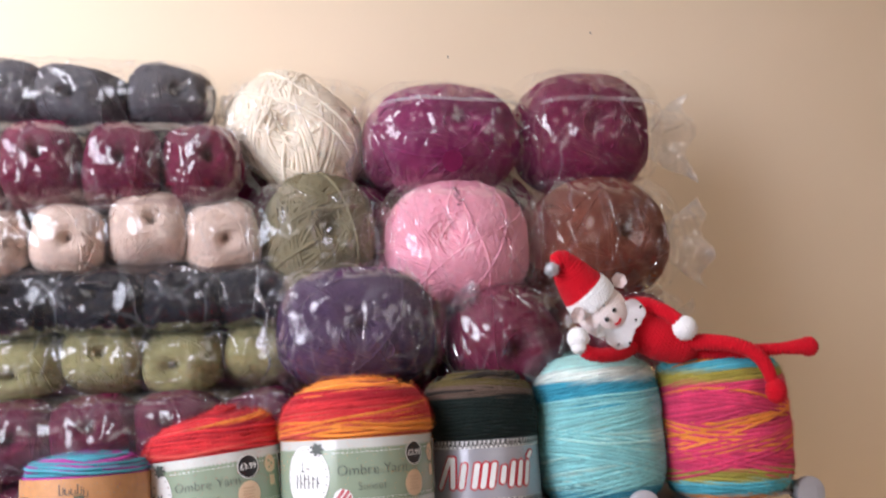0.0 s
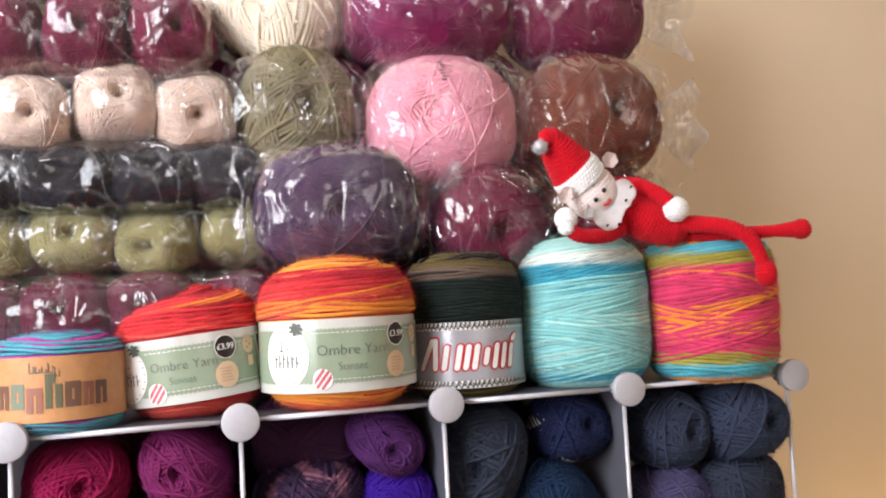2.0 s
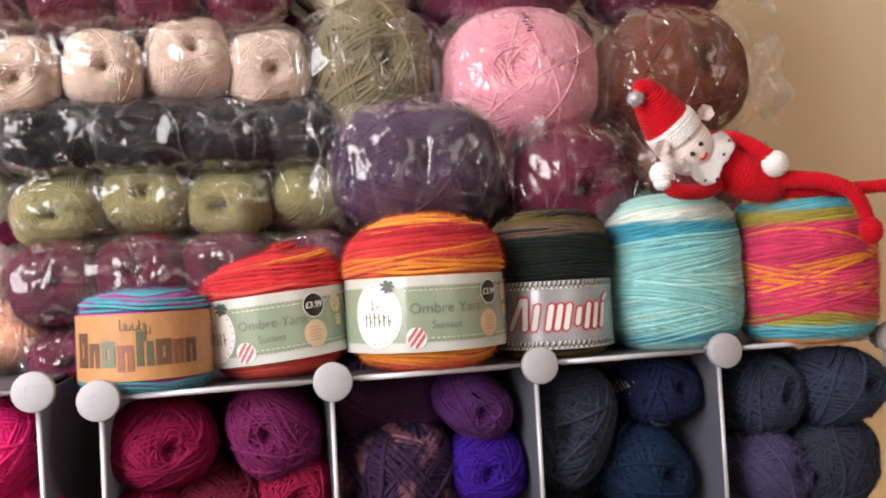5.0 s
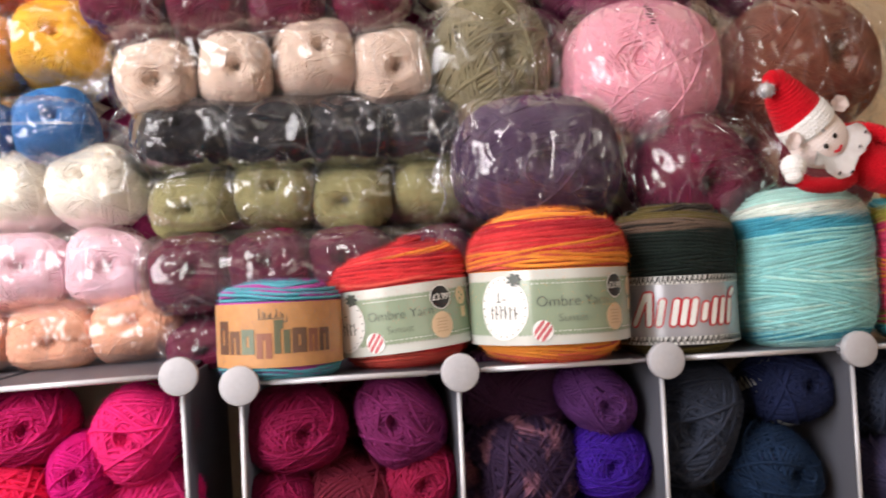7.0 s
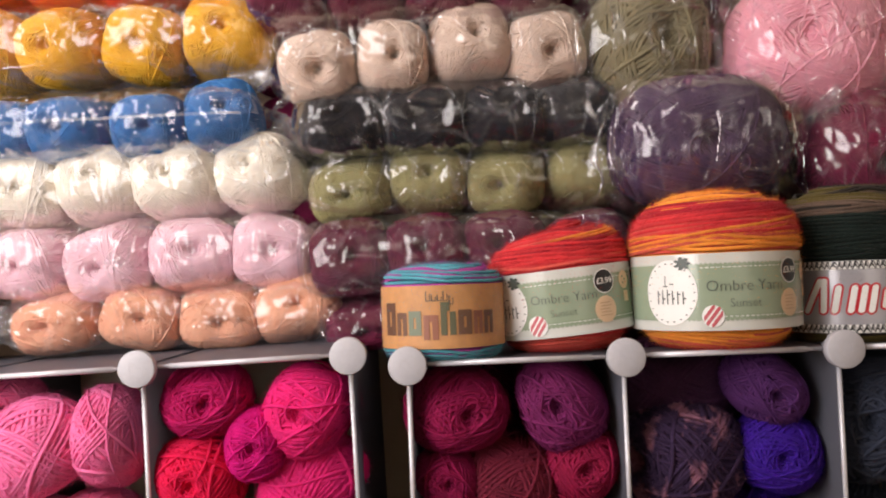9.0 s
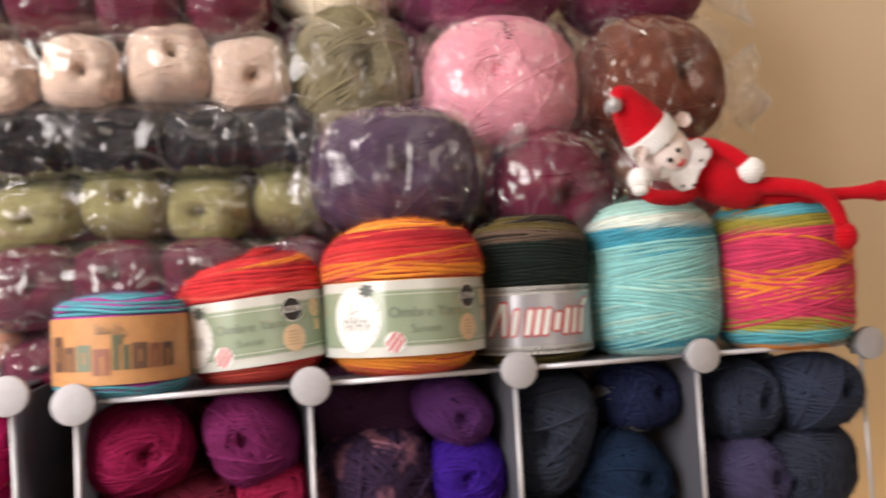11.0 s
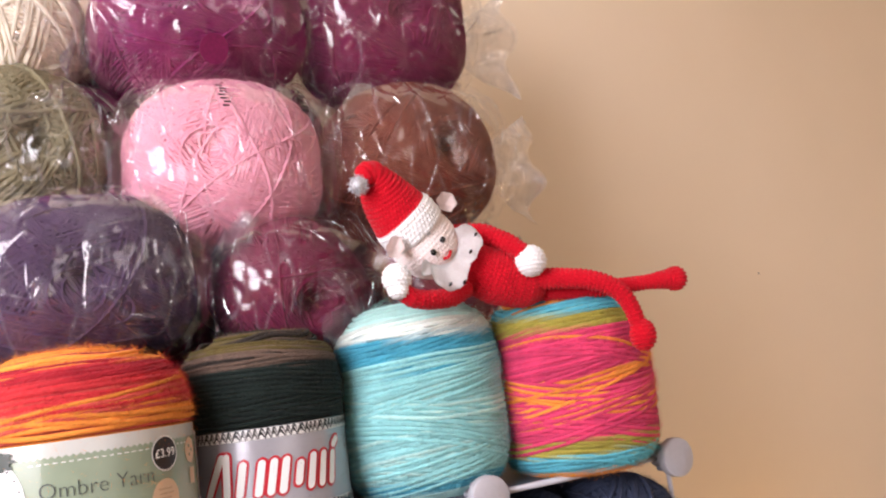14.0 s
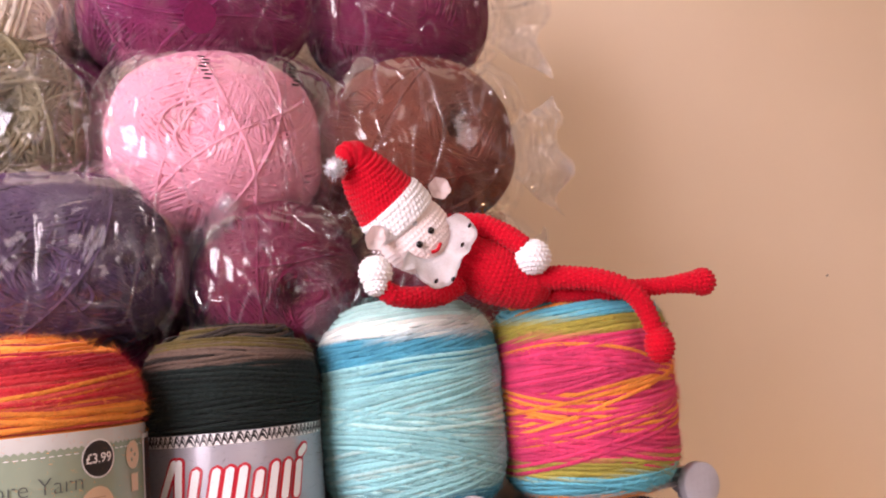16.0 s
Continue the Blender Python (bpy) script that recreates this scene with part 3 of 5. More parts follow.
def big_bag(at, label, mat, w, h, depth, seed, left=0.02, right=0.035, turn=(0, 0, 0), group="bagged large balls of yarn", meshes=None, **more):
    """One large ball in its clear bag. at is its centre."""
    t = thing("bagged_yarn_ball", at, label, "yarn ball", group)
    put_ball(meshes or LARGE, seed, mat, (0, 0, 0), (w / 2, depth / 2, h / 2), t, turn)
    film_bag(t, (0, 0, 0), w + 0.026, depth / 2 + 0.008, h / 2 + 0.006, 1, left, right, seed + 0.5, **more)
    return t


# ---- the room ----
def wall_mat():
    m, nt, p = base_mat("cream_emulsion_wall")
    a = noise_tex(nt, 1.6, 3.0)
    r = tint(nt, a.outputs["Fac"], srgb(237, 218, 189), srgb(243, 225, 198))
    nt.links.new(r.outputs["Color"], p.inputs["Base Color"])
    p.inputs["Roughness"].default_value = 0.7
    p.inputs["Specular IOR Level"].default_value = 0.25
    fine = noise_tex(nt, 160.0, 4.0)
    bump(nt, p, fine.outputs["Fac"], 0.12, 0.002)
    return m


WALL = wall_mat()
CEIL = plain_mat("white_ceiling_paint", (236, 232, 224), 0.8, 0, 3.0, 0.02)
CARPET = plain_mat("beige_carpet", (128, 110, 92), 0.95, 0, 120.0, 0.2, 0.004)
WOOD_WHITE = plain_mat("white_gloss_paint", (238, 236, 230), 0.3, 0, 8.0, 0.02)
X0, X1, Y0 = WEST_X, 2.4, -3.2


def structure(name, bm, mat):
    return tagged(part(name, bm, mat), kind="structure")


def walls():
    structure("floor", box(bmesh.new(), X0 - 0.1, X1 + 0.1, Y0 - 0.1, WALL_Y + 0.1, -0.1, 0), CARPET)
    structure("ceiling", box(bmesh.new(), X0 - 0.1, X1 + 0.1, Y0 - 0.1, WALL_Y + 0.1, 2.45, 2.55), CEIL)
    structure("wall_north", box(bmesh.new(), X0 - 0.1, X1 + 0.1, WALL_Y, WALL_Y + 0.1, 0, 2.45), WALL)
    structure("wall_east", box(bmesh.new(), X1, X1 + 0.1, Y0, WALL_Y, 0, 2.45), WALL)
    # the south wall, round an unseen window added for the rear fill lamp
    sx0, sx1, sz0, sz1 = 0.1, 1.7, 1.0, 2.2
    bm = bmesh.new()
    box(bm, X0 - 0.1, sx0, Y0 - 0.1, Y0, 0, 2.45)
    box(bm, sx1, X1 + 0.1, Y0 - 0.1, Y0, 0, 2.45)
    box(bm, sx0, sx1, Y0 - 0.1, Y0, 0, sz0)
    box(bm, sx0, sx1, Y0 - 0.1, Y0, sz1, 2.45)
    structure("wall_south", bm, WALL)
    # the west wall, round a window
    wy0, wy1, wz0, wz1 = WIN_Y - WIN_W / 2, WIN_Y + WIN_W / 2, WIN_Z - WIN_H / 2, WIN_Z + WIN_H / 2
    bm = bmesh.new()
    box(bm, X0 - 0.1, X0, Y0, wy0, 0, 2.45)
    box(bm, X0 - 0.1, X0, wy1, WALL_Y, 0, 2.45)
    box(bm, X0 - 0.1, X0, wy0, wy1, 0, wz0)
    box(bm, X0 - 0.1, X0, wy0, wy1, wz1, 2.45)
    structure("wall_west", bm, WALL)
    for name, rails in (("window_1", [(X0 - 0.08, X0 - 0.03, wy0, wy1, wz0, wz0 + 0.05), (X0 - 0.08, X0 - 0.03, wy0, wy1, wz1 - 0.05, wz1),
                                      (X0 - 0.08, X0 - 0.03, wy0, wy0 + 0.05, wz0 + 0.05, wz1 - 0.05), (X0 - 0.08, X0 - 0.03, wy1 - 0.05, wy1, wz0 + 0.05, wz1 - 0.05)]),
                        ("window_2", [(sx0, sx1, Y0 - 0.08, Y0 - 0.03, sz0, sz0 + 0.05), (sx0, sx1, Y0 - 0.08, Y0 - 0.03, sz1 - 0.05, sz1),
                                      (sx0, sx0 + 0.05, Y0 - 0.08, Y0 - 0.03, sz0 + 0.05, sz1 - 0.05), (sx1 - 0.05, sx1, Y0 - 0.08, Y0 - 0.03, sz0 + 0.05, sz1 - 0.05)])):
        bm = bmesh.new()
        for r in rails:
            box(bm, *r, 0.004)
        structure(name, bm, WOOD_WHITE)
    # specks on the wall
    for x, z, s in ((0.365, 1.959, 0.0014), (0.115, 1.905, 0.0013), (0.975, 1.438, 0.0014)):
        bm = bmesh.new()
        bmesh.ops.create_icosphere(bm, subdivisions=2, radius=s, matrix=Matrix.LocRotScale((x, WALL_Y, z), None, (1.5, 0.4, 0.9)))
        tagged(part("wall_speck", bm, INK), "small dark speck on the cream wall", "wall mark", "specks on the wall")


walls()


# ---- cube storage units ----
S, H = 0.20, 1.24
ROW, ROWS_DOWN, DEEP = 0.24, 5, 0.33


def disc_bmesh():
    """A round connector cap, bevelled, with a faint square raised on its face; it looks along -y."""
    bm = bmesh.new()
    prof = [(0.0, -0.0), (0.0166, -0.0), (0.0174, 0.0005), (0.0177, 0.0014), (0.0177, 0.0085), (0.0166, 0.0105), (0.0095, 0.0115), (0.0095, 0.030), (0.0, 0.030)]
    n, rings = 36, []
    for r, y in prof:
        rings.append([bm.verts.new((r * math.cos(2 * math.pi * k / n), y, r * math.sin(2 * math.pi * k / n))) for k in range(n)] if r else [bm.verts.new((0, y, 0))])
    for a, b in zip(rings, rings[1:]):
        for k in range(n):
            k2 = (k + 1) % n
            vs = [a[k % len(a)], b[k % len(b)], b[k2 % len(b)], a[k2 % len(a)]]
            vs = list(dict.fromkeys(vs))
            bm.faces.new(vs)
    bmesh.ops.recalc_face_normals(bm, faces=bm.faces)
    for f in bm.faces:
        f.smooth = True
    w = 0.0064
    for x0, x1, z0, z1 in ((-w, w, -w, -w + 0.0012), (-w, w, w - 0.0012, w), (-w, -w + 0.0012, -w + 0.0012, w - 0.0012), (w - 0.0012, w, -w + 0.0012, w - 0.0012), (-0.0005, 0.0012, -0.001, w - 0.0012), (0.0012, w * 0.5, -0.001, 0.0004)):
        box(bm, x0, x1, -0.00012, 0.0012, z0, z1)
    return bm


def storage_unit(at, cells, label, loose_end=0.0):
    """at: the pose of its top front left connector's face. loose_end: by how much the last upright stands out."""
    t = thing("storage_unit", at, label, "storage unit", "cube storage units")
    cap = bpy.data.meshes.new("connector")
    bm = disc_bmesh()
    bm.to_mesh(cap)
    bm.free()
    sock = bpy.data.meshes.new("rod_socket")
    bm = box(bmesh.new(), -0.006, 0.006, 0.009, 0.027, -0.0125, 0.0125, 0.0015)
    box(bm, -0.0125, 0.0125, 0.0115, 0.0245, -0.005, 0.005, 0.0012)
    bm.to_mesh(sock)
    bm.free()
    yc = 0.018
    xs = [i * S + (loose_end if i == cells else 0.0) for i in range(cells + 1)]
    for j in range(ROWS_DOWN + 1):
        z = -j * ROW
        for x in xs:
            for m in (Matrix.Translation((x, 0, z)), pose(x, DEEP + 2 * yc, z, 0, 0, 180)):
                part("rod_socket", sock, SOCKET, part("connector", cap, HUB, t, "", m), "darker grey plastic socket")
        for y in (yc, DEEP + yc):
            for x, x2 in zip(xs, xs[1:]):
                rail = part("rail", rod(bmesh.new(), (x + 0.009, y, z), (x2 - 0.009, y, z), 0.0019, 8), METAL, t)
                part("panel_rim", rod(bmesh.new(), (x + 0.026, y, z), (x2 - 0.029, y, z), 0.0027, 10), METAL, rail)
        for x, x2 in zip(xs, xs[1:]):
            part("shelf_panel", box(bmesh.new(), x + 0.006, x2 - 0.006, yc + 0.004, DEEP + yc - 0.004, z - 0.0015, z + 0.0015), PANEL, t)
    for j in range(ROWS_DOWN):
        z = -j * ROW
        for i, x in enumerate(xs):
            for y in (yc, DEEP + yc):
                part("post", rod(bmesh.new(), (x, y, z - 0.009), (x, y, z - ROW + 0.009), 0.0023, 10), METAL, t)
            if i == cells and loose_end:
                continue
            part("side_panel", box(bmesh.new(), x - 0.0015, x + 0.0015, yc + 0.004, DEEP + yc - 0.004, z - ROW + 0.004, z - 0.004), PANEL, t)
        for x, x2 in zip(xs, xs[1:]):
            part("back_panel", box(bmesh.new(), x + 0.006, x2 - 0.006, DEEP + yc - 0.0015, DEEP + yc + 0.0015, z - ROW + 0.004, z - 0.004), PANEL, t)
    for x in (xs[0], xs[-1]):
        for y in (yc, DEEP + yc):
            part("foot", rod(bmesh.new(), (x, y, -ROWS_DOWN * ROW), (x, y, -at.translation.z + 0.0), 0.008), HUB, t)
    return t


UNIT_R = pose(-0.4, 0, H)
UNIT_L = pose(-0.457 - 4 * S, 0.028, 1.249 - 4 * S * math.sin(radians(1.4)), 0, -1.4, 0)
storage_unit(UNIT_R, 4, "grey plastic panel cube shelving with steel rods and round connectors", 0.003)
storage_unit(UNIT_L, 4, "second grey cube shelving unit standing a hand's width apart")
TOP = H + 0.0016


# ---- yarn cakes on the shelf ----
def lathe_path(bm, pts, radii, slot, sides=16):
    """A soft limb along pts with a radius at each, capped by rounding to small radii."""
    rings, up = [], Vector((0.1, 0.2, 1))
    pts = [Vector(p) for p in pts]
    for i, (p, r) in enumerate(zip(pts, map(float, radii))):
        d = (pts[min(i + 1, len(pts) - 1)] - pts[max(i - 1, 0)]).normalized()
        a = d.cross(up).normalized()
        b = d.cross(a).normalized()
        rings.append([bm.verts.new(p + r * (math.cos(2 * math.pi * k / sides) * a + math.sin(2 * math.pi * k / sides) * b)) for k in range(sides)])
    for q, w in zip(rings, rings[1:]):
        for k in range(sides):
            f = bm.faces.new((q[k], q[(k + 1) % sides], w[(k + 1) % sides], w[k]))
            f.material_index, f.smooth = slot, True
    for ring in (rings[0], rings[-1]):
        f = bm.faces.new(ring)
        f.material_index, f.smooth = slot, True


def spline(pts, n):
    """Points on a smooth curve through pts."""
    pts = [Vector(p) for p in pts]
    out = []
    for i in range(len(pts) - 1):
        p0, p1, p2, p3 = pts[max(i - 1, 0)], pts[i], pts[i + 1], pts[min(i + 2, len(pts) - 1)]
        for k in range(n):
            t = k / n
            out.append(0.5 * ((2 * p1) + (p2 - p0) * t + (2 * p0 - 5 * p1 + 4 * p2 - p3) * t * t + (3 * p1 - p0 - 3 * p2 + p3) * t ** 3))
    return out + [pts[-1]]


def cake_profile(r, h, power, dome=0.0):
    """Radius, height and length along the outline; dome: by how much the inner coils stand above the outer ones."""
    a = np.linspace(np.pi / 2, -np.pi / 2, 900)
    R = r * np.abs(np.cos(a)) ** (2 / power)
    Z = h / 2 + h / 2 * np.sign(np.sin(a)) * np.abs(np.sin(a)) ** (2 / power)
    Z = Z + np.where(a > 0, dome * np.clip((0.82 * r - R) / (0.12 * r), 0, 1), 0)
    s = np.concatenate([[0], np.cumsum(np.hypot(np.diff(R), np.diff(Z)))])
    return R, Z, s


def cake_yarn(cake, r, h, power, bands, slots, seed, top=None, cross=(), strand=0.0014, slump=0.0, sleeve=None, dome=0.0, slant_most=0.011):
    """Strands wound round a cake. bands: (down to this share of the height, slot or slots). cross: slanted outer strands as (share, slot, count, tilt)."""
    rng = np.random.default_rng(seed)
    R, Z, s = cake_profile(r, h, power, dome)
    segs = 80
    th = np.pi + np.arange(segs) * 2 * np.pi / segs

    def place(f_s, tilt, phase, lift, wave=0.0, jit=0.0):
        ss = np.clip(f_s + tilt * np.sin(th + phase) + wave * np.sin(3 * th + phase * 2) + wave * 0.3 * np.sin(7 * th + phase * 3.1), 0.001, s[-1] - 0.001)
        rr, zz = np.interp(ss, s, R), np.interp(ss, s, Z)
        dr, dz = np.interp(ss + 0.001, s, R) - rr, np.interp(ss + 0.001, s, Z) - zz
        ln = np.hypot(dr, dz) + 1e-9
        nr, nz = -dz / ln, dr / ln
        rr, zz = rr + nr * lift, zz + nz * lift
        zz = zz + slump * np.clip(zz / h, 0, 1) ** 3 * np.sin(th)
        p = np.stack([rr * np.sin(th), -rr * np.cos(th), zz], 1)
        n = np.stack([nr * np.sin(th), -nr * np.cos(th), nz], 1)
        return p, n

    def slot_at(f, pick=None):
        pick = rng.random() if pick is None else pick
        for share, slot in bands:
            if f <= share:
                return slot if isinstance(slot, int) else slot[int(pick * len(slot))]
        return bands[-1][1] if isinstance(bands[-1][1], int) else bands[-1][1][0]

    def dyed(p, blur=0.006):
        """The dye along one strand, by its height."""
        pick, off = rng.random(), rng.normal(0, blur)
        z = p[:, 2] - slump * np.clip(p[:, 2] / h, 0, 1) ** 3 * np.sin(th)
        z = z.mean() + 2 * (z * np.sin(th)).mean() * np.sin(th) + 2 * (z * np.cos(th)).mean() * np.cos(th)
        return np.array([slot_at(1 - q / h + off, pick) for q in z])

    loops, bundles, x, k = [], [], 0.006, 0

    def add(p, n, slot, to=loops):
        """Outer strands stay clear of the paper sleeve."""
        if not sleeve or p[:, 2].min() > sleeve[1] + 0.001 or p[:, 2].max() < sleeve[0] - 0.001:
            to.append((p, n, slot))

    while x < s[-1] - 0.004:
        rr, zz = np.interp(x, s, R), np.interp(x, s, Z)
        f = 1 - zz / h
        if k % 5 == 0:
            slant, turn = rng.normal(0, 0.006), rng.uniform(-0.6, 0.6)
        if top and rr < r * 0.86 and f < 0.3:
            slot = top[int(x / 0.0052) % len(top)]
        else:
            slot = None
        p, n = place(x, slant + rng.normal(0, 0.0008), turn + rng.normal(0, 0.1), rng.normal(0, 0.0008), 0.0035 if rr < 0.9 * r and f < 0.2 else 0.0015)
        if sleeve and p[:, 2].max() > sleeve[0] - 0.004 and p[:, 2].min() < sleeve[1] + 0.003:
            p, n = place(x, 0.0, 0.0, 0.0)
        loops.append((p, n, dyed(p) if slot is None else slot))
        x += strand * 2.0
        k += 1
    s_side = np.interp(0, -Z, s)
    # bundles of strands that cross over the rest at a slant
    for g in range(34):
        share = rng.uniform(0.08, 0.95)
        mid, ph, tilt = np.interp(share, 1 - Z / h, s), rng.choice([0.0, 0.5, -0.5, 1.57]), rng.choice([-1, -1, 1]) * rng.uniform(0.003, slant_most)
        high = rng.uniform(0.0008, 0.0026)
        for c in range(int(rng.integers(3, 8))):
            p, n = place(mid + c * strand * 2.05, tilt * (1 + 0.05 * c), ph + rng.normal(0, 0.03), high + rng.uniform(0, 0.0006), 0.0008)
            add(p, n, dyed(p))
    for share, slot, count, tilt, *phase in cross:
        mid, outer = np.interp(share, 1 - Z / h, s), []
        ph = phase[0] if phase else rng.choice([0.0, 0.4, -0.4])
        for c in range(count):
            p, n = place(mid + (c - count / 2) * strand * 2.1, tilt * (1 + 0.06 * c), ph + rng.normal(0, 0.05), 0.0026 + rng.uniform(0, 0.001), 0.0009)
            add(p, n, slot, outer)
        if outer:
            bundles.append(outer)
    # the body under the strands
    verts, faces = [], []
    nr, nc = 26, 36
    for i in range(nr + 1):
        ss = s[-1] * i / nr
        rr, zz = np.interp(ss, s, R) - 0.0018, h / 2 + (np.interp(ss, s, Z) - h / 2) * 0.98
        for j in range(nc):
            a = 2 * math.pi * j / nc
            verts.append((max(rr, 0.0005) * math.sin(a), -max(rr, 0.0005) * math.cos(a), zz + slump * max(zz / h, 0) ** 3 * math.sin(a)))
    slots_core = []
    for i in range(nr):
        f = 1 - np.interp(s[-1] * (i + 0.5) / nr, s, Z) / h
        for j in range(nc):
            j2 = (j + 1) % nc
            faces.append([i * nc + j, i * nc + j2, (i + 1) * nc + j2, (i + 1) * nc + j])
            slots_core.append(slot_at(f, 0.0))
    dyes = [tuple(q.diffuse_color)[:3] for q in slots]
    pith = ([(0, 0, h / 2), (0.001, 0, h / 2), (0, 0.001, h / 2)], [[0, 1, 2]], [0])
    part("yarn", strands_mesh("yarn", loops, strand, 5, (verts, faces, slots_core), 26000, dyes), OMBRE, cake)
    for outer in bundles:
        part("yarn_wrap", strands_mesh("yarn_wrap", outer, strand, 5, pith, 600, dyes), OMBRE, cake, "slanting outer wrap of yarn")


def wrapped(r, columns):
    """A skin wrapped on a cylinder of radius r. columns: lists of (arc length, low, high); arc 0 faces -y."""
    bm = bmesh.new()
    for col in columns:
        last = None
        for x, lo, hi in col:
            a = x / r
            pair = [bm.verts.new((r * math.sin(a), -r * math.cos(a), z)) for z in (lo, hi)]
            if last:
                bm.faces.new((last[0], pair[0], pair[1], last[1])).smooth = True
            last = pair
    return bm


def span(x0, x1, lo, hi, step=0.002):
    n = max(2, int(abs(x1 - x0) / step))
    return [(x0 + (x1 - x0) * k / n, lo, hi) for k in range(n + 1)]


def oval(cx, cz, rx, rz, n=28):
    return [(cx - rx * math.cos(math.pi * k / n), cz - rz * math.sin(math.pi * k / n) - 1e-5, cz + rz * math.sin(math.pi * k / n) + 1e-5) for k in range(n + 1)]


def wrapped_text(body, size, r, cx, cz, bold=0.0):
    cu = bpy.data.curves.new("lettering", "FONT")
    cu.body, cu.size, cu.align_x, cu.align_y, cu.offset = body, size, "CENTER", "CENTER", bold
    cu.resolution_u = 3
    ob = new("lettering", cu)
    dg = bpy.context.evaluated_depsgraph_get()
    me = bpy.data.meshes.new_from_object(ob.evaluated_get(dg))
    bpy.data.objects.remove(ob)
    for v in me.vertices:
        a = (cx + v.co.x) / r
        v.co = (r * math.sin(a), -r * math.cos(a), cz + v.co.y)
    me.materials.clear()
    return me


PAPER = plain_mat("white_coated_paper", (208, 210, 203), 0.17, 0, 60, 0.03, 0.0, 0.7)
SAGE = plain_mat("sage_green_print", (148, 164, 140), 0.17, 0, 60, 0.03, 0.0, 0.7)
LETTER = plain_mat("dark_green_grey_print", (78, 86, 80), 0.4, 0, 60, 0.04)
BLACK_STICKER = plain_mat("black_sticker", (26, 24, 26), 0.3, 0, 60, 0.04)
STICKER_TEXT = plain_mat("white_print", (240, 240, 236), 0.4, 0, 60, 0.02)
BUFF = plain_mat("buff_print", (226, 196, 160), 0.35, 0, 60, 0.03)
BUFF_TEXT = plain_mat("faint_brown_print", (200, 164, 132), 0.4, 0, 60, 0.03)
CANDY = plain_mat("candy_red_print", (198, 96, 104), 0.35, 0, 60, 0.03)
SILVER = plain_mat("silver_foil_paper", (176, 176, 182), 0.24, 0.25, 60, 0.03)
LOGO_RED = plain_mat("logo_red_print", (200, 34, 48), 0.3, 0, 60, 0.03)
KRAFT = plain_mat("brown_kraft_paper", (196, 142, 92), 0.55, 0, 110, 0.1)
DARK_PHOTO = plain_mat("dark_photo_print", (58, 40, 40), 0.3, 0, 60, 0.2)
TINTS = [plain_mat("faded_%s_print" % n, c, 0.5, 0, 60, 0.06) for n, c in (("brown", (101, 70, 54)), ("umber", (113, 81, 63)), ("teal", (115, 124, 103)), ("rust", (149, 96, 76)), ("green", (97, 98, 75)), ("sepia", (108, 78, 61)), ("red", (138, 88, 71)))]


